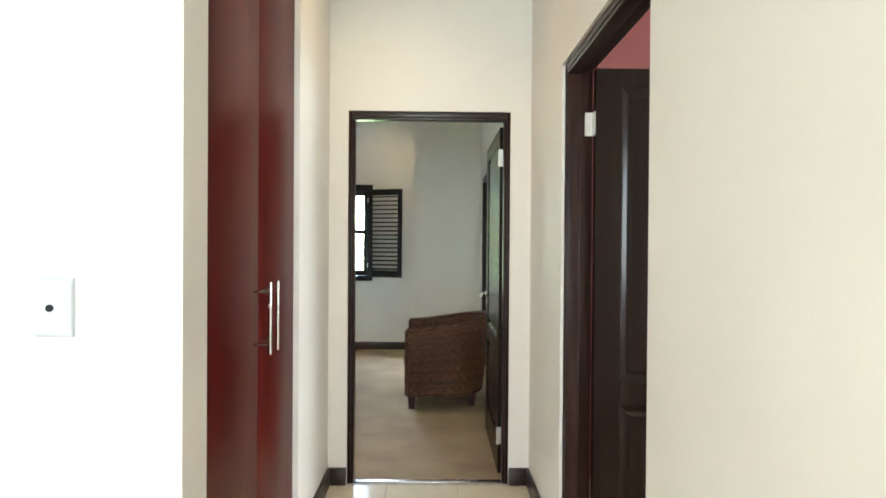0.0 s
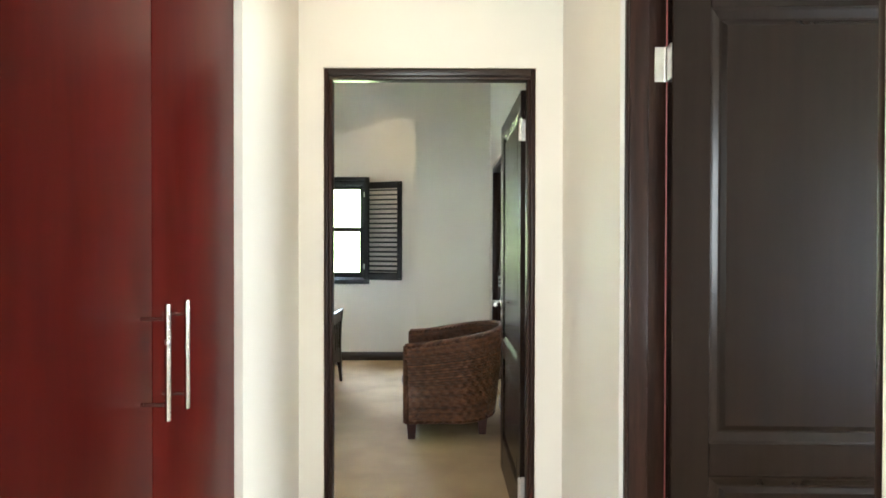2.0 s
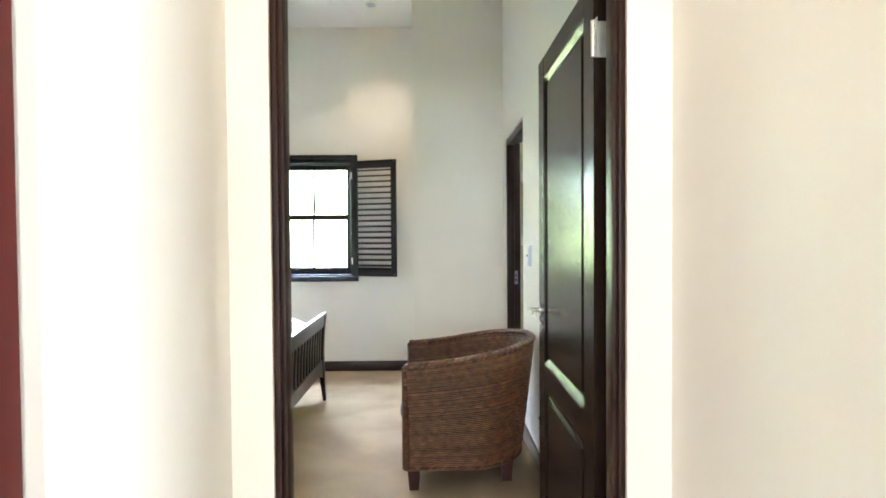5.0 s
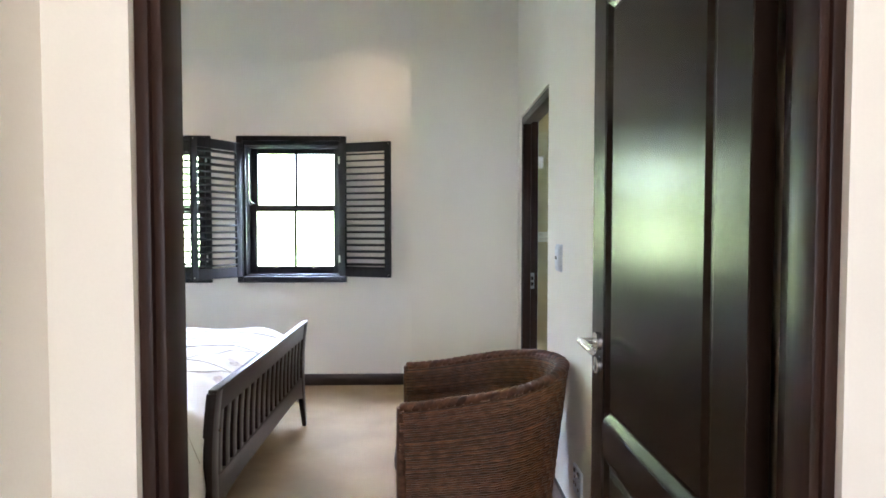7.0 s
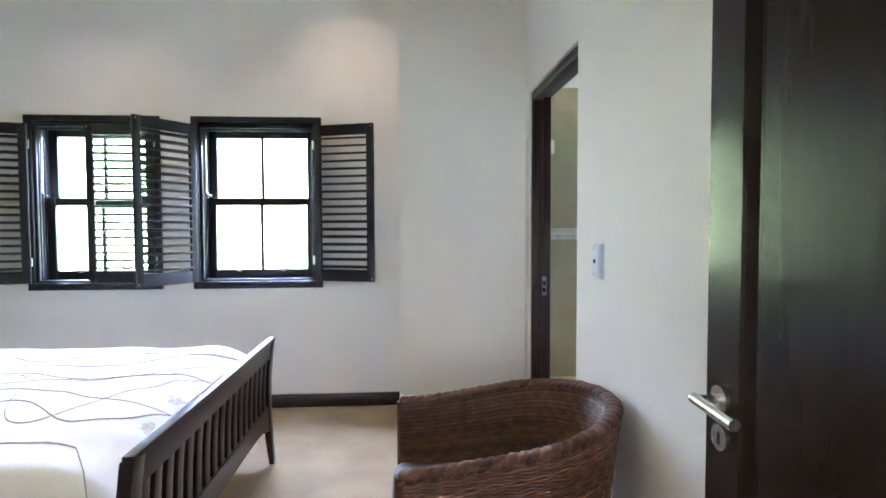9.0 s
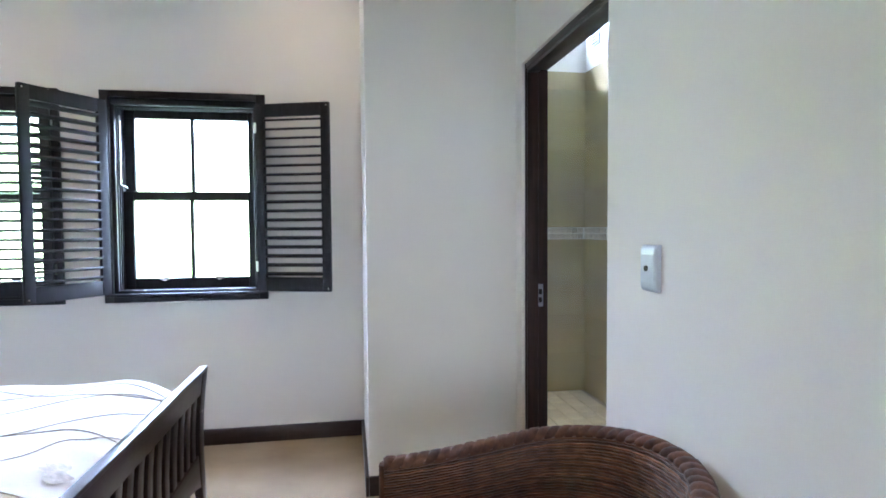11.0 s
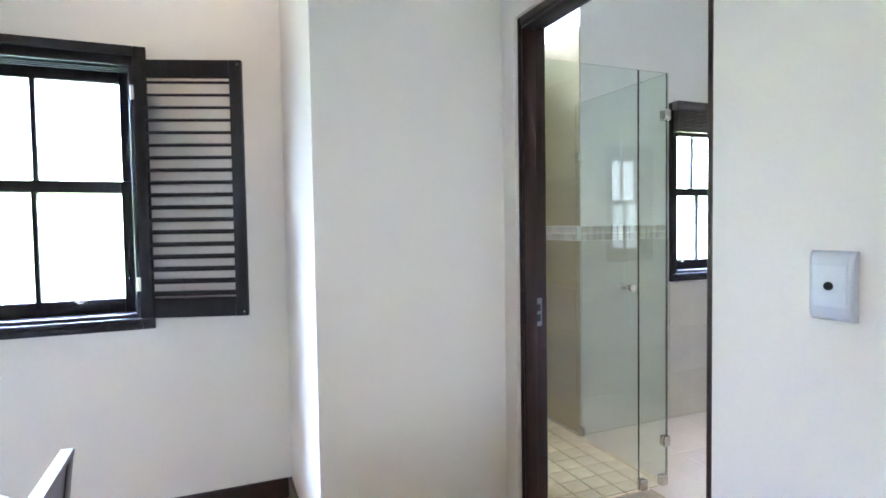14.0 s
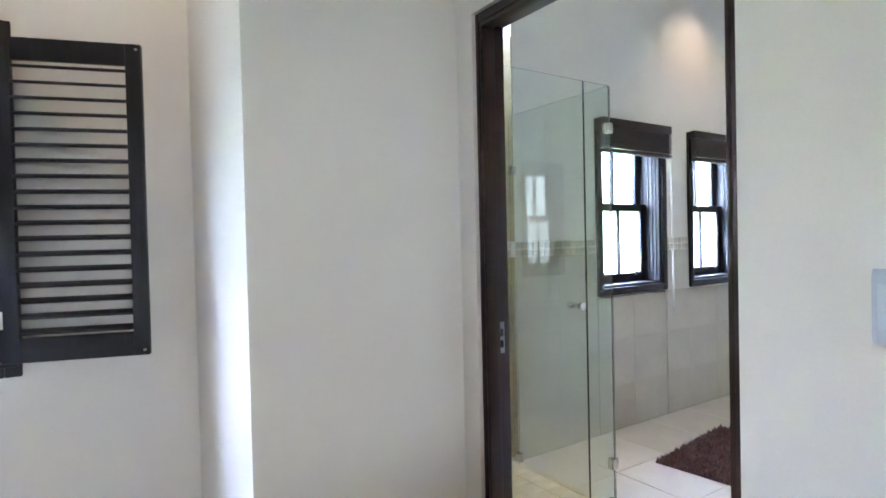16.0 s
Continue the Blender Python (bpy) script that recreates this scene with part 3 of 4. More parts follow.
# ---- cupboard in the hall ----
def cupboard():
    cup = thing("built_in_cupboard", (-0.637, 1.775, 0), "tall glossy red mahogany built-in cupboard with two doors", "cupboard")
    part("body", block((-0.50, -0.021, 0.002), (-0.022, 1.063, CEIL - 0.01), 0.002), MAHOGANY, cup)
    for y0, y1, hy in ((-0.017, 0.573, 0.528), (0.576, 1.060, 0.618)):
        d = part("door", block((-0.020, y0, 0.09), (0.0, y1, CEIL - 0.03), 0.0025), MAHOGANY, cup)
        bm = bmesh.new()
        rod(bm, (0.056, hy, 0.975), (0.056, hy, 1.222), 0.0062, 16)
        for z in (1.008, 1.190):
            rod(bm, (0.0, hy, z), (0.054, hy, z), 0.0048, 12)
        part("handle", bm, STEEL, d, "slim brushed steel bar handle")


cupboard()


# ---- rattan tub chair ----
def tub_chair():
    """A woven tub chair whose open front faces -x; the base is at the middle of its seat."""
    chair = thing("tub_chair", (0.132, 5.278, 0), "brown woven rattan tub chair with dark wooden legs", "chair")
    half, straight, radius, z0 = 0.348, 0.378, 0.348, 0.120
    arc = math.pi * radius
    total = 2 * straight + arc

    def plan(u):
        """Place, outward normal along the U, from the near arm's front round the back to the far arm's front."""
        if u < straight:
            return (-straight + u, -half), (0.0, -1.0)
        if u > straight + arc:
            return (-(u - straight - arc), half), (0.0, 1.0)
        a = -math.pi / 2 + (u - straight) / radius
        return (radius * math.cos(a), radius * math.sin(a)), (math.cos(a), math.sin(a))

    def rim(u):
        k = 0.5 - 0.5 * math.cos(2 * math.pi * u / total)
        return 0.648 + 0.100 * k ** 0.8

    def point(u, v, depth):
        """v runs 0..1 from the lower border to the rim; depth is measured inward from the outer face."""
        (x, y), (nx, ny) = plan(u)
        z = z0 + (rim(u) - z0) * v
        back = max(0.0, nx)
        lean = (1 - v) * (0.018 + 0.060 * back)
        d = -depth - lean
        return x + nx * d, y + ny * d, z, nx, ny

    def weave(name, depth, v0, rows, stakes, side, mat, band=4, swing=0.0038):
        verts, faces = [], []
        steps = stakes * 4
        for r in range(rows):
            v = v0 + (1 - v0) * (r + 0.5) / rows
            dv = (1 - v0) / rows * 0.47
            jit = random.uniform(-0.0007, 0.0007)
            phase = math.pi * ((r // band) % 2) + random.uniform(-0.25, 0.25)
            base = len(verts)
            for k in range(steps + 1):
                u = total * k / steps
                wave = math.cos(math.pi * k / 4 + phase) * swing + jit
                for dd, vv in ((0.0030 + wave, 0.0), (wave * 0.6, dv), (wave - 0.0030, 0.0), (wave * 0.6, -dv)):
                    x, y, z, nx, ny = point(u, min(1.0, v + vv), depth)
                    verts.append((x + nx * dd * side, y + ny * dd * side, z))
            for k in range(steps):
                a, b = base + 4 * k, base + 4 * k + 4
                for i in range(4):
                    j = (i + 1) % 4
                    faces.append((a + i, a + j, b + j, b + i))
        mesh = bpy.data.meshes.new(name)
        mesh.from_pydata(verts, [], faces)
        mesh.materials.append(mat)
        mesh.shade_smooth()
        ob = new(name, mesh)
        ob.parent = chair
        ob["kind"] = "stuff"
        return ob

    weave("outer_weave", 0.0, 0.0, 58, 56, 1, RATTAN)["label"] = "tightly woven brown rattan strands"
    weave("inner_weave", 0.040, 0.35, 46, 56, -1, RATTAN, swing=0.0022)["label"] = "woven rattan inside of the tub"
    # solid core behind the strands, its dark colour standing in for gap shade
    bm = bmesh.new()
    n = 60
    rings = []
    for k in range(n + 1):
        u = total * k / n
        ring = []
        for depth, v in ((0.006, 0.0), (0.006, 0.985), (0.034, 0.985), (0.034, 0.0)):
            x, y, z, nx, ny = point(u, v, depth)
            ring.append(bm.verts.new((x, y, z)))
        rings.append(ring)
    for a, b in zip(rings, rings[1:]):
        for i in range(4):
            bm.faces.new([a[i], a[(i + 1) % 4], b[(i + 1) % 4], b[i]])
    bm.faces.new(rings[0]), bm.faces.new(rings[-1])
    part("shell", bm, RATTAN_CORE, chair)
    # slanting wraps over the rim and along the lower border
    def wraps(name, count, height, wide, tall, span0, span1):
        verts, faces = [], []
        for k in range(count):
            base = len(verts)
            mid = (k + 0.5) / count * total
            r1, r2 = wide * random.uniform(0.93, 1.05), tall * random.uniform(0.92, 1.08)
            segs = 9
            for i in range(segs + 1):
                a = span0 + (span1 - span0) * i / segs
                shift = (i / segs - 0.5) * 0.045
                for du, lift in ((-0.0195, -0.0040), (-0.009, 0.0024), (0.009, 0.0030), (0.0195, -0.0030)):
                    u = min(total, max(0.0, mid + shift + du))
                    x, y, z, nx, ny = point(u, 1.0 if height is None else height, 0.020)
                    out, up = math.cos(a) * (r1 + lift), math.sin(a) * (r2 + lift)
                    verts.append((x + nx * out, y + ny * out, z + up))
            for i in range(segs):
                for j in range(3):
                    a = base + 4 * i + j
                    faces.append((a, a + 1, a + 5, a + 4))
        mesh = bpy.data.meshes.new(name)
        mesh.from_pydata(verts, [], faces)
        mesh.materials.append(RATTAN_RIM)
        mesh.shade_smooth()
        ob = new(name, mesh)
        ob.parent = chair
        ob["kind"] = "stuff"
    wraps("rim", 56, None, 0.0255, 0.016, -0.9, math.pi + 0.9)
    wraps("lower_border", 56, 0.0, 0.025, 0.014, -math.pi, math.pi)
    for u in (0.0, total):
        bm = bmesh.new()
        x, y, z, nx, ny = point(u, 1.0, 0.020)
        last = None
        for k in range(93):
            za = z0 + (z - z0) * k / 92
            r = 0.0215 if k % 2 else 0.0198
            ring = [bm.verts.new((x + 0.008 + r * math.cos(a), y + r * math.sin(a), za)) for a in [2 * math.pi * i / 12 for i in range(12)]]
            if last:
                for i in range(12):
                    bm.faces.new([last[i], last[(i + 1) % 12], ring[(i + 1) % 12], ring[i]])
            last = ring
        bm.faces.new(last)
        part("front_post", bm, RATTAN_RIM, chair, "rattan-wrapped front post")
    # apron under the seat, cushion and legs
    bm = bmesh.new()
    rows = 22
    for r in range(rows):
        z = z0 + 0.012 + r * 0.0098
        for k in range(20):
            y = -0.285 + 0.57 * k / 20
            off = 0.003 * (1 if (k + r) % 2 else -1)
            box(bm, (-straight - 0.006 + off, y, z - 0.0045), (-straight + 0.006 + off, y + 0.0285, z + 0.0045))
    part("front_apron", bm, RATTAN, chair, "woven front apron").data.shade_flat()
    bm = bmesh.new()
    vs = box(bm, (-straight - 0.028, -0.262, 0.33), (0.262, 0.262, 0.45), 0.045, 5)
    for v in vs:
        r = math.hypot(v.co.x, v.co.y)
        if v.co.x > -0.05 and r > 0.25:
            v.co.x, v.co.y = v.co.x * 0.25 / r, v.co.y * 0.25 / r
    part("seat_cushion", bm, LEATHER, chair, "dark leather seat cushion")
    part("seat_frame", block((-straight + 0.02, -0.26, z0 + 0.01), (0.10, 0.26, 0.325), 0.01), RATTAN, chair)
    for x, y in ((-0.332, -0.290), (-0.332, 0.290), (0.165, -0.195), (0.165, 0.195)):
        bm = bmesh.new()
        vs = box(bm, (x - 0.035, y - 0.035, 0.0), (x + 0.035, y + 0.035, 0.14), 0.003)
        for v in vs:
            if v.co.z < 0.01:
                v.co.x, v.co.y = x + (v.co.x - x) * 0.72, y + (v.co.y - y) * 0.72
        part("leg", bm, LEG_WOOD, chair, "dark red-brown tapered wooden leg")
    return chair


tub_chair()


# ---- bed ----
BED_Y0, BED_Y1, FOOT_X, HEAD_X = 4.985, 6.635, -0.955, -3.30


def bed():
    b = thing("bed", (FOOT_X, (BED_Y0 + BED_Y1) / 2, 0), "dark wooden double bed with a slatted footboard", "bed")
    half = (BED_Y1 - BED_Y0) / 2
    def curved(bm, arch=False):
        """Bows the board inwards at mid height; arch hollows the underside between the legs."""
        for z in [0.06 * k for k in range(1, 12)]:
            bmesh.ops.bisect_plane(bm, geom=bm.verts[:] + bm.edges[:] + bm.faces[:], plane_co=(0, 0, z), plane_no=(0, 0, 1))
        if arch:
            for k in range(1, 24):
                bmesh.ops.bisect_plane(bm, geom=bm.verts[:] + bm.edges[:] + bm.faces[:], plane_co=(0, -half + 2 * half * k / 24, 0), plane_no=(0, 1, 0))
        for v in bm.verts:
            if arch and v.co.z < 0.235:
                v.co.z += 0.055 * (1 - min(1.0, abs(v.co.y) / (half - 0.05)) ** 6)
            v.co.x -= 0.026 * (1 - ((v.co.z - 0.36) / 0.36) ** 2)
        return bm

    fb = part("footboard", curved(block((-0.034, -half + 0.03, 0.185), (-0.004, half - 0.03, 0.335), 0.003), True), WENGE, b, "slatted dark wooden footboard")
    part("top_rail", curved(block((-0.034, -half + 0.002, 0.600), (-0.004, half - 0.002, 0.695), 0.002)), WENGE, fb)
    part("cap", block((-0.036, -half, 0.695), (-0.002, half, 0.711), 0.0025), WENGE, fb, "polished dark cap rail")
    first = None
    count = 17
    for k in range(count):
        y = -half + 0.075 + (2 * half - 0.15) * (k + 0.5) / count
        if first is None:
            first = part("slat", curved(block((-0.028, -0.026, 0.328), (-0.011, 0.026, 0.606), 0.003)), WENGE, fb)
            ob = first
        else:
            ob = new("slat", first.data)
            ob.parent = fb
        ob.location = (0, y, 0)
    for y in (-half + 0.036, half - 0.036):
        bm = bmesh.new()
        box(bm, (-0.040, y - 0.036, 0.0), (0.0, y + 0.036, 0.695), 0.004)
        curved(bm)
        for v in bm.verts:
            if v.co.z < 0.26:
                k = 0.62 + 0.38 * v.co.z / 0.26
                v.co.x = -0.02 + (v.co.x + 0.02) * k
                v.co.y = y + (v.co.y - y) * k
        part("leg", bm, WENGE, b, "slim tapered dark bed post")
        bm = bmesh.new()
        rod(bm, (-0.022, y * 0.96, 0.53), (-0.014, y * 0.96, 0.53), 0.008, 12)
        part("bolt_cap", bm, STEEL, b, "small steel bolt cap")
    for y in (-half + 0.015, half - 0.047):
        part("side_rail", block((HEAD_X - FOOT_X + 0.04, y, 0.20), (-0.036, y + 0.032, 0.33), 0.004), WENGE, b)
    part("headboard", block((HEAD_X - FOOT_X, -half, 0.0), (HEAD_X - FOOT_X + 0.04, half, 1.05), 0.006), WENGE, b)
    bm = bmesh.new()
    box(bm, (HEAD_X - FOOT_X + 0.045, -half + 0.05, 0.24), (-0.06, half - 0.05, 0.53), 0.05, 4)
    part("mattress", bm, LINEN, b, "white mattress")


bed()


def duvet_point(x, s):
    """A place on the duvet: x along the bed (negative to the head), s across it, -1.45..1.45, with |s| > 1 hanging down."""
    half = 0.845
    k = abs(s)
    side = 1 if s > 0 else -1
    end = max(0.0, (x + 1.32) / 0.32)
    top = 0.675 - 0.13 * min(1.0, end) ** 2.2 + 0.018 * math.cos(s * 1.6)
    if k < 0.88:
        y, z = half * s, top
    elif k < 1.06:
        a = (k - 0.88) / 0.18 * math.pi / 2
        y, z = side * (half * 0.88 + 0.115 * math.sin(a)), top - 0.115 * (1 - math.cos(a))
    else:
        y, z = side * (half * 0.88 + 0.115 + 0.03 * (k - 1.06)), top - 0.115 - (k - 1.06) * 0.80
    puff = noise.noise(Vector((x * 2.1, s * 2.0, 3.1))) * 0.022 + noise.noise(Vector((x * 5.5, s * 4.5, 7.7))) * 0.010
    puff += 0.007 * min(1.0, max(0.0, (x + 1.40) / 0.3)) * math.sin(s * 26 + 3 * noise.noise(Vector((x * 3, s * 3, 5.0)))) if s < 0.2 else 0.0
    fold = 0.024 * math.sin(x * 9 + 2.2 * noise.noise(Vector((x * 1.5, 2, 1)))) if k > 1.0 else 0.0
    if k <= 1.0:
        z += puff
    else:
        y += side * (puff + fold * min(1, (k - 1.0) * 4))
    return x, (BED_Y0 + BED_Y1) / 2 + y, z


def duvet():
    bm = bmesh.new()
    nx, ns = 90, 96
    x0, x1 = HEAD_X + 0.06, -1.008
    grid = [[bm.verts.new(duvet_point(x0 + (x1 - x0) * i / nx, -1.42 + 2.84 * j / ns)) for j in range(ns + 1)] for i in range(nx + 1)]
    for i in range(nx):
        for j in range(ns):
            bm.faces.new([grid[i][j], grid[i + 1][j], grid[i + 1][j + 1], grid[i][j + 1]])
    ob = tagged(finish("duvet", bm, LINEN), "white cotton duvet with wavy taupe embroidered lines", "duvet")
    mod = ob.modifiers.new("thickness", "SOLIDIFY")
    mod.thickness, mod.offset = 0.03, -1
    ob.data.shade_smooth()
    random.seed(5)
    for c, amp, freq, ph, slope, turn in ((-0.754, 0.046, 7.4, -0.66, 0.0, -1.3), (-0.152, 0.386, 7.1, 2.83, 0.038, 0.0), (-0.601, 0.203, 7.4, 1.58, 0.386, 0.0), (-0.198, 0.122, 5.1, -1.79, 0.014, 0.0),
                                          (-0.177, 0.138, 7.4, 2.81, 0.679, 0.0), (0.180, 0.098, 7.4, -2.66, -0.055, 0.0), (0.281, 0.120, 7.4, -2.34, 0.384, 0.0),
                                          (0.60, 0.14, 5.4, 2.0, 0.1, 0.0), (0.74, 0.12, 4.8, 5.0, 0.03, 0.0)):
        bm = bmesh.new()
        last = None
        for i in range(150):
            x = x0 + (x1 - 0.005 - x0) * i / 149
            s = c + amp * math.sin(freq * x + ph) + slope * max(-0.15, x + 2) + turn * max(0.0, x + 1.22)
            w = 0.0034
            a, b = Vector(duvet_point(x, s - w)), Vector(duvet_point(x, s + w))
            m = (a + b) / 2
            tilt = min(1.0, max(0.0, (abs(s) - 0.88) / 0.18)) * math.pi / 2
            nrm = Vector((0, math.copysign(math.sin(tilt), s), math.cos(tilt)))
            lift = 0.001 + 0.004 * math.sin(tilt)
            row = [bm.verts.new(p) for p in (a + nrm * lift, m + nrm * (lift + 0.0028), b + nrm * lift)]
            if last:
                for j in range(2):
                    bm.faces.new([last[j], row[j], row[j + 1], last[j + 1]])
            last = row
        part("embroidered_line", bm, STITCH, ob, "taupe embroidered wavy line")
    for cx, cs, grow in ((-1.125, -0.12, 1.0), (-1.105, -0.48, 0.7)):
        for k, turn in enumerate((-75, -35, 5, 40)):
            bm = bmesh.new()
            ca, sa = math.cos(radians(turn)), math.sin(radians(turn))
            outline, length, wide = [], 0.075 * grow, 0.017 * grow
            for i in range(14):
                a = 2 * math.pi * i / 14
                du, dv = -length * (0.5 - 0.5 * math.cos(a)), wide * math.sin(a) * (1.1 - 0.4 * math.cos(a))
                dx, dy = du * ca - dv * sa, du * sa + dv * ca
                outline.append(bm.verts.new(Vector(duvet_point(min(-1.012, cx + dx + 0.012 * k), cs + dy / 0.845)) + Vector((0, 0, 0.004))))
            bm.faces.new(outline)
            part("embroidered_leaf", bm, LEAF_STITCH, ob, "taupe embroidered leaf")


duvet()


# ---- switches, socket ----
def switch_plate(name, place, turn, label, mat):
    """A wall plate lying in local x-z with its face towards local -y."""
    sw = thing(name, place, label, "light switch", turn=turn)
    bm = bmesh.new()
    side = [(0.0, -0.065), (-0.008, -0.065)] + [(-0.008 - 0.011 * math.sin(a), -0.065 + 0.024 * (1 - math.cos(a))) for a in [radians(15 * k) for k in range(1, 7)]]
    side += [(y, -z) for y, z in reversed(side)]
    ends = [[bm.verts.new((x, y * depth, z)) for y, z in side] for x, depth in ((-0.041, 0.72), (-0.034, 1.0), (0.034, 1.0), (0.041, 0.72))]
    for p, q in zip(ends, ends[1:]):
        for i in range(len(side) - 1):
            bm.faces.new([p[i], p[i + 1], q[i + 1], q[i]])
    bm.faces.new(ends[0]), bm.faces.new(ends[-1])
    shade(part("plate", bm, mat, sw).data, 20)
    bm = bmesh.new()
    box(bm, (-0.031, -0.0205, -0.039), (0.031, -0.016, 0.039), 0.0012)
    part("centre", bm, WHITE_PLASTIC, sw, "flat pale switch panel")
    bm = bmesh.new()
    rod(bm, (0, -0.019, 0.0), (0, -0.0245, 0.0), 0.008, 20)
    part("button", bm, BLACK_PLASTIC, sw, "round black button")
    return sw


switch_plate("light_switch", (-0.849, 1.62, 1.213), 0, "white light switch with a black button on the cream wall", WHITE_PLASTIC)
switch_plate("light_switch", (BED_R, 5.475, 1.199), -90, "silver light switch with a black button beside the bathroom door", SILVER_PLASTIC)
sock = thing("wall_socket", (BED_R, 5.115, 0.27), "white wall socket with black pin holes above the skirting", "socket", turn=-90)
bm = bmesh.new()
box(bm, (-0.06, -0.012, -0.06), (0.06, 0.0, 0.06), 0.004)
part("plate", bm, WHITE_PLASTIC, sock)
for dx, dz in ((-0.026, 0.012), (-0.040, -0.018), (-0.012, -0.018), (0.026, -0.024)):
    bm = bmesh.new()
    rod(bm, (dx, -0.0115, dz), (dx, -0.0135, dz), 0.0075, 12)
    part("pin_hole", bm, BLACK_PLASTIC, sock)
for dx in (-0.026, 0.026):
    part("switch", block((dx - 0.010, -0.017, 0.032), (dx + 0.010, -0.011, 0.050), 0.002), BLACK_PLASTIC, sock, "small black rocker switch")


# ---- downlights ----
def downlight(x, y):
    d = thing("downlight", (x, y, CEIL), "small white recessed ceiling downlight", "downlight", "ceiling downlights")
    bm = bmesh.new()
    rod(bm, (0, 0, -0.006), (0, 0, 0.0), 0.045, 28)
    part("ring", bm, WHITE_PLASTIC, d)
    bm = bmesh.new()
    rod(bm, (0, 0, -0.0085), (0, 0, -0.006), 0.028, 24)
    part("lens", bm, GLASS, d)
    return d


for (px, py), watts, cone in DOWNLIGHTS:
    downlight(px, py)


# ---- bathroom: shower, blinds, rug ----
GLASS_TOP, GLASS_Y, GLASS_X, GLASS_X0 = 2.047, 6.908, 1.497, 0.66


def shower_screen():
    sc = thing("shower_screen", (GLASS_X, GLASS_Y, 0), "frameless green-tinted glass shower screen with chrome clips", "shower screen")
    door = part("door", block((GLASS_X0 - GLASS_X, -0.004, 0.02), (1.313 - GLASS_X - 0.003, 0.004, GLASS_TOP), 0.001, 1), SHOWER_GLASS, sc, "hinged clear glass door")
    fixed = part("front_panel", block((1.313 - GLASS_X + 0.003, -0.004, 0.01), (0.0, 0.004, GLASS_TOP), 0.001, 1), SHOWER_GLASS, sc, "narrow fixed glass panel")
    side = part("side_panel", block((-0.008, 0.006, 0.01), (0.0, BATH_Y - 0.002 - GLASS_Y, GLASS_TOP), 0.001, 1), SHOWER_GLASS, sc, "fixed side glass panel")
    for ob in (door, fixed, side):
        ob.visible_shadow = False
    bm = bmesh.new()
    kx = 1.248 - GLASS_X
    for sgn in (-1, 1):
        rod(bm, (kx, sgn * 0.004, 1.015), (kx, sgn * 0.022, 1.015), 0.008, 16)
        rod(bm, (kx, sgn * 0.020, 1.015), (kx, sgn * 0.042, 1.015), 0.015, 20, 0.018)
    part("knob", bm, STEEL, door, "round steel knob")
    for z in (0.22, 1.78):
        bm = bmesh.new()
        box(bm, (GLASS_X0 - GLASS_X - 0.028, -0.014, z), (GLASS_X0 - GLASS_X + 0.055, 0.014, z + 0.09), 0.004)
        part("hinge", bm, STEEL, door, "chrome glass hinge")
    for x, y, z in ((-0.004, 0.012, 1.82), (-0.004, 0.012, 0.20), (-0.030, 0.0, 0.012), (-0.160, 0.0, 0.012), (-0.004, 0.70, 0.012), (-0.004, 0.715, 1.70)):
        bm = bmesh.new()
        box(bm, (x - 0.02, y - 0.02, z), (x + 0.02, y + 0.02, z + 0.052), 0.005)
        part("clip", bm, STEEL, sc, "square chrome glass clip")


shower_screen()
tagged(finish("shower_kerb", block((GLASS_X - 0.022, GLASS_Y + 0.012, -0.006), (GLASS_X + 0.016, BATH_Y - 0.004, 0.010), 0.003), SHOWER_TILE), "low cream kerb under the shower glass", "kerb", kind="structure")
vent = thing("wall_vent", (SHOWER_X, 8.05, 2.68), "small grey louvred vent high on the shower wall", "vent")
part("frame", block((-0.012, -0.06, 0.0), (0.0, 0.06, 0.14), 0.003), SILVER_PLASTIC, vent)
for k in range(5):
    part("slat", block((-0.018, -0.05, 0.015 + 0.024 * k), (-0.010, 0.05, 0.027 + 0.024 * k), 0.002), BLACK_PLASTIC, vent)


def blind(x0, x1, label):
    """A wooden blind drawn up to a packet of slats, with its cords."""
    y = BATH_Y - 0.05
    bl = thing("venetian_blind", ((x0 + x1) / 2, y, 2.108), label, "blind", "bathroom blinds")
    w = (x1 - x0) / 2
    part("headrail", block((-w, -0.022, -0.055), (w, 0.026, 0.004), 0.004), BLIND_WOOD, bl)
    first = None
    for k in range(15):
        if first is None:
            first = part("slat", block((-w + 0.008, -0.024, -0.0035), (w - 0.008, 0.024, 0.0035), 0.002, 1), BLIND_WOOD, bl)
            ob = first
        else:
            ob = new("slat", first.data)
            ob.parent = bl
        ob.location = (random.uniform(-0.002, 0.002), random.uniform(-0.002, 0.002), -0.062 - 0.0092 * k)
    part("bottom_rail", block((-w + 0.006, -0.025, -0.225), (w - 0.006, 0.025, -0.20), 0.004), BLIND_WOOD, bl)
    bm = bmesh.new()
    for dx, low in ((w - 0.04, -1.26), (w - 0.025, -1.30)):
        rod(bm, (dx, -0.028, -0.05), (dx + 0.012, -0.03, low), 0.0018, 6)
    part("cord", bm, CORD, bl, "thin pale pull cord")
    bm = bmesh.new()
    rod(bm, (w - 0.028, -0.03, -1.30), (w - 0.012, -0.03, -1.345), 0.006, 10)
    part("tassel", bm, CORD, bl)


blind(2.24, 2.985, "dark wooden venetian blind drawn up over the window")
blind(3.275, 4.0, "dark wooden venetian blind drawn up over the second window")


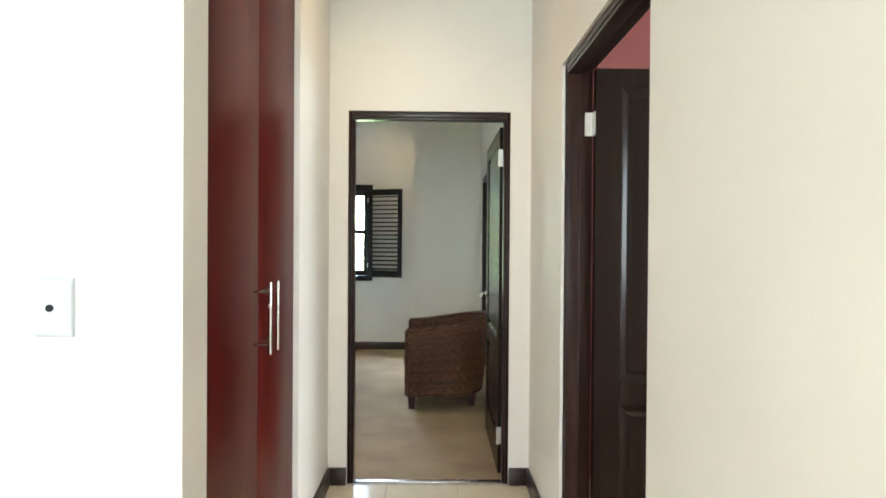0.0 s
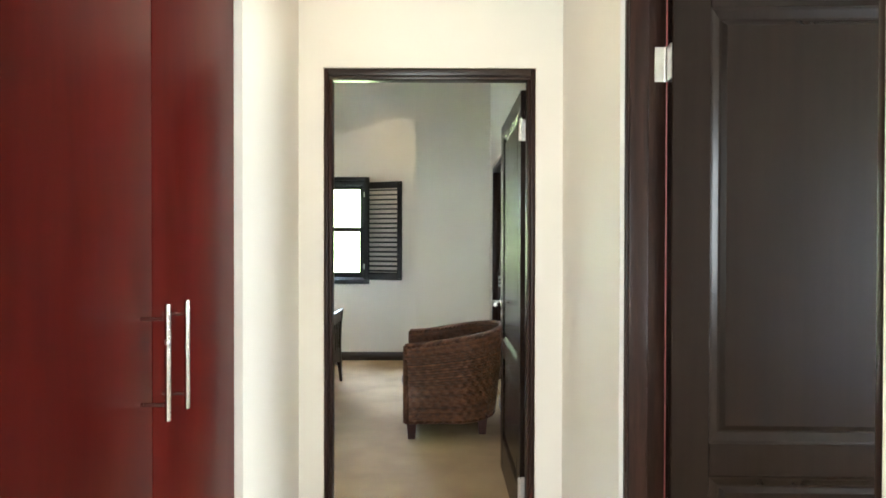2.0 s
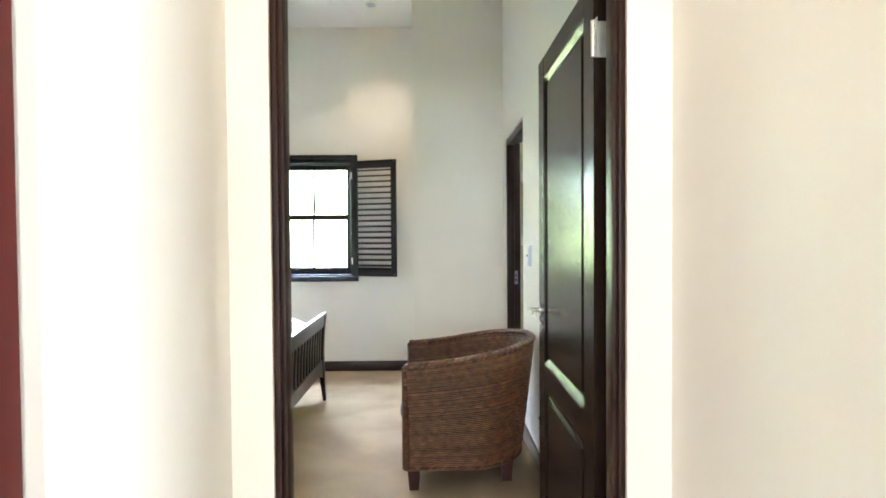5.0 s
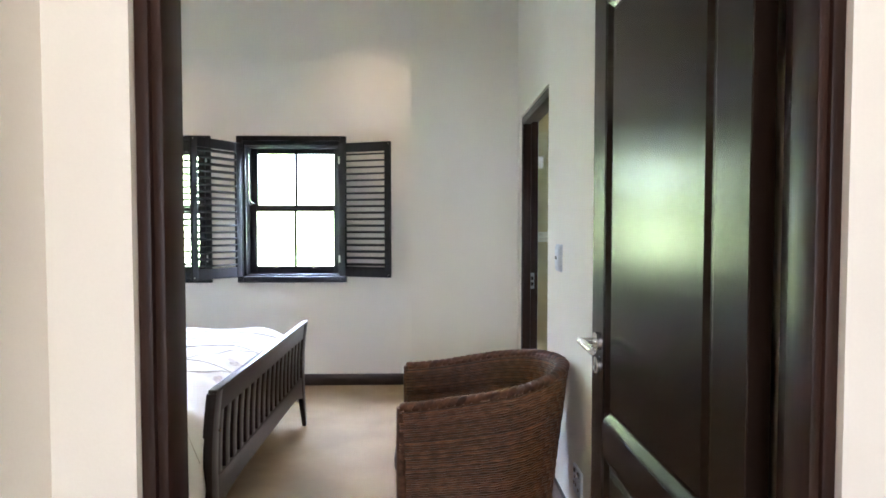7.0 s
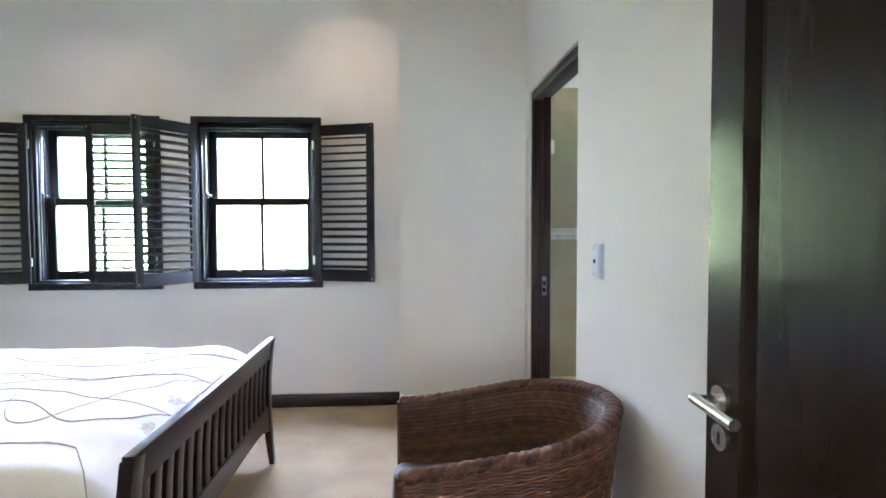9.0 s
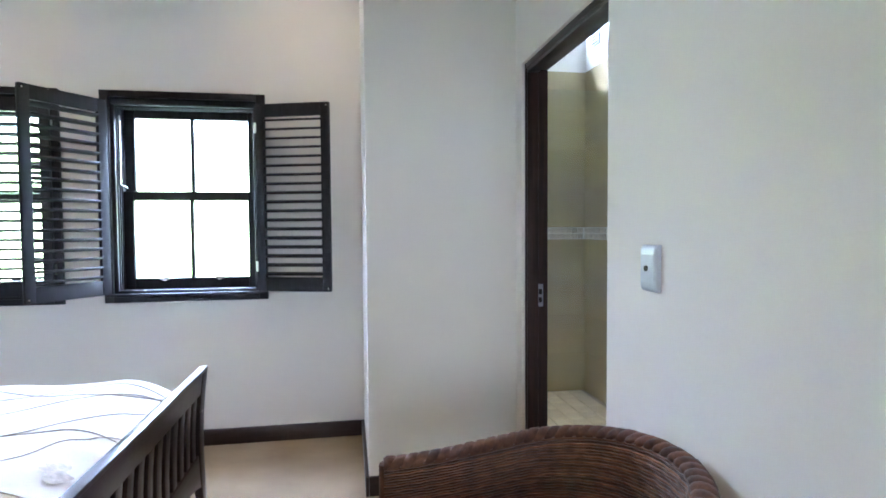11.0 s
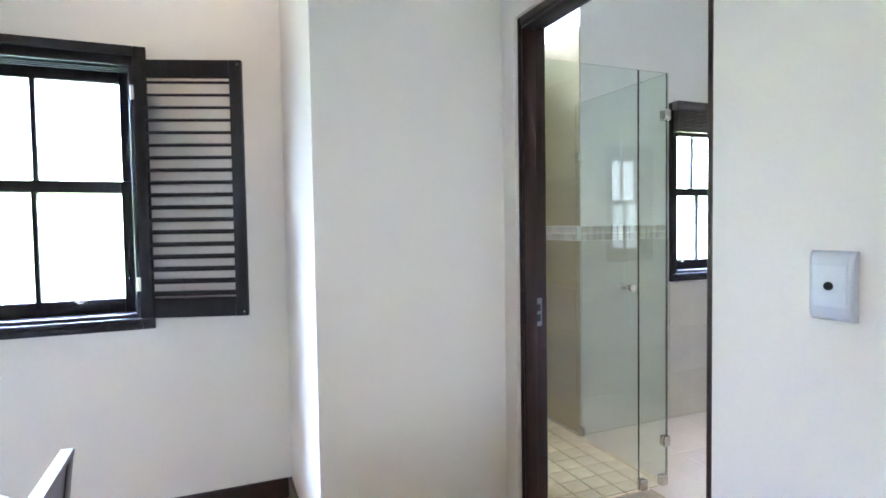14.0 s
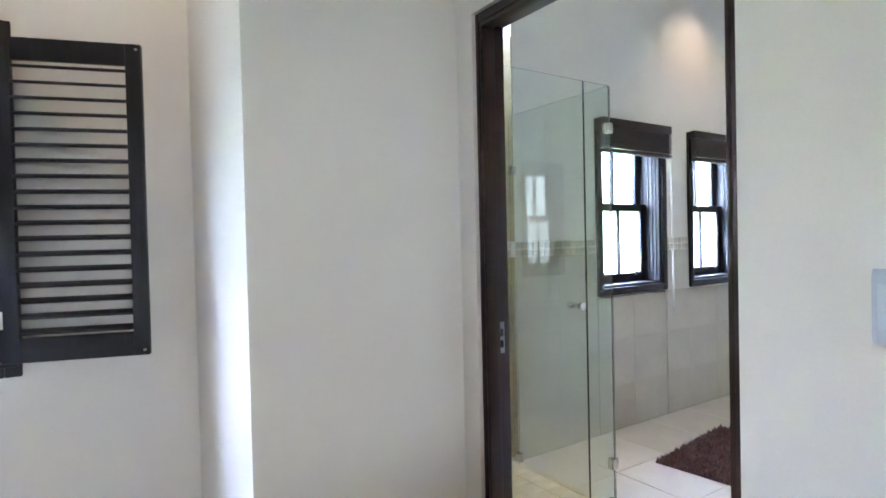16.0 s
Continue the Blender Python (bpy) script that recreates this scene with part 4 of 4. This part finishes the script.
def rug():
    ob = thing("bath_mat", (2.60, 6.93, 0.0), "dark brown shaggy bath mat on the white tiles", "bath mat", turn=7)
    part("backing", block((-0.44, -0.27, 0.0), (0.44, 0.27, 0.008), 0.003), RUG_PILE, ob)
    random.seed(11)
    verts, faces = [], []
    for _ in range(5200):
        x, y = random.uniform(-0.445, 0.445), random.uniform(-0.275, 0.275)
        a, h, w = random.uniform(0, 6.28), random.uniform(0.016, 0.030), 0.0045
        lx, ly = random.uniform(-0.014, 0.014), random.uniform(-0.014, 0.014)
        b = len(verts)
        verts += [(x + w * math.cos(a + t), y + w * math.sin(a + t), 0.006) for t in (0, 2.09, 4.19)] + [(x + lx, y + ly, h)]
        faces += [(b, b + 1, b + 3), (b + 1, b + 2, b + 3), (b + 2, b, b + 3)]
    mesh = bpy.data.meshes.new("pile")
    mesh.from_pydata(verts, [], faces)
    mesh.materials.append(RUG_PILE)
    pile = new("tufted_top", mesh)
    pile.parent = ob
    pile["kind"] = "stuff"


rug()


# ---- tiles, laid last ----
def tile_mesh(name, w, h, t, mat, bevel=0.002):
    bm = bmesh.new()
    box(bm, (-w / 2, -h / 2, 0), (w / 2, h / 2, t), bevel, 1)
    bmesh.ops.delete(bm, geom=[f for f in bm.faces if f.normal.z < -0.9], context="FACES_ONLY")
    mesh = bpy.data.meshes.new(name)
    bm.to_mesh(mesh)
    bm.free()
    mesh.materials.append(mat)
    return mesh


def lay(mesh, parent, m):
    ob = new("tile", mesh)
    ob.parent = parent
    ob.matrix_basis = m
    return ob


random.seed(3)
size = 0.40
mesh = tile_mesh("hall_tile", size - 0.004, size - 0.004, 0.005, HALL_TILE)
for i in range(8):
    for k in range(14):
        x, y = HALL_R - size * (i + 0.5) + 0.0, 3.515 - size * (k + 0.5)
        if x > -2.7 and not (y > 1.7 and x < -0.75):
            lay(mesh, hall_floor, pose(x, y, -0.0045))
size = 0.45
mesh = tile_mesh("bath_tile", size - 0.004, size - 0.004, 0.006, BATH_TILE)
for i in range(10):
    for k in range(8):
        x, y = 1.40 + size * (i - 1.5), 7.64 - size * (k + 0.5)
        if 0.86 < x < 5.2 and y > 4.4 and not (x < 1.55 and y > 6.85):
            lay(mesh, bath_floor, pose(x, y, -0.006))
tw, tl = 0.1195, 0.1145
mesh = tile_mesh("shower_tile", tw - 0.006, tl - 0.006, 0.010, SHOWER_TILE, 0.003)
for i in range(7):
    for k in range(12):
        lay(mesh, bath_floor, pose(1.492 - tw * (i + 0.5), 6.915 + tl * (k + 0.5), -0.008 + random.uniform(0, 0.0012)))


def clad(parent, origin, along, length, z_top, tile=WALL_TILE):
    """Large wall tiles with a two-row stone mosaic band; along: degrees of the run, seen with its face to the left of the run."""
    w, h = 0.60, 0.305
    n = max(1, math.ceil(length / w))
    turn = pose(*origin, 0, 0, along) @ pose(0, 0, 0, 90, 0, 0)
    cell = length / n
    rows = ((0.0, 0.305), (0.305, 0.61), (0.61, 0.915), (0.915, 1.215)) + (((1.308, 1.61), (1.61, 1.915), (1.915, 2.22), (2.22, 2.525)) if z_top > 2 else ())
    for za, zb in rows:
        if zb > z_top + 0.01:
            continue
        m = tile_mesh("wall_tile", cell - 0.0010, zb - za - 0.0010, 0.008, tile, 0.0006)
        for k in range(n):
            lay(m, parent, turn @ pose(cell * (k + 0.5), (za + zb) / 2, 0))
    c = 0.046
    count = int(length / c)
    m = tile_mesh("mosaic_tile", c - 0.004, c - 0.004, 0.010, MOSAIC)
    for k in range(count):
        for r in range(2):
            lay(m, parent, turn @ pose(c * (k + 0.5), 1.215 + c * (r + 0.5), random.uniform(-0.001, 0.001)))


find = bpy.data.objects
clad(find["wall_bath_window"], (SHOWER_X, BATH_Y, 0), 0, 2.233 - SHOWER_X, 1.22)
clad(find["wall_bath_window"], (2.987, BATH_Y, 0), 0, 0.281, 1.22)
clad(find["wall_bath_window"], (4.002, BATH_Y, 0), 0, 1.28, 1.22)
m = tile_mesh("wall_tile", 0.37 - 0.001, 0.304, 0.008, WALL_TILE, 0.0006)
for x0 in (2.237, 3.267):
    for k in range(2):
        for za in (0.0, 0.305, 0.61):
            lay(m, find["wall_bath_window"], pose(x0 + 0.37 * (k + 0.5), BATH_Y, za + 0.1525, 90, 0, 0))
clad(find["wall_shower_back"], (0.632, SHOWER_Y, 0), 0, SHOWER_X - 0.632, 2.53, SHOWER_WALL)
clad(find["wall_shower_side"], (SHOWER_X, SHOWER_Y, 0), -90, SHOWER_Y - BATH_Y, 2.53, SHOWER_WALL)
clad(find["wall_shower_left"], (0.632, 7.66, 0), 90, SHOWER_Y - 7.66, 2.53, SHOWER_WALL)
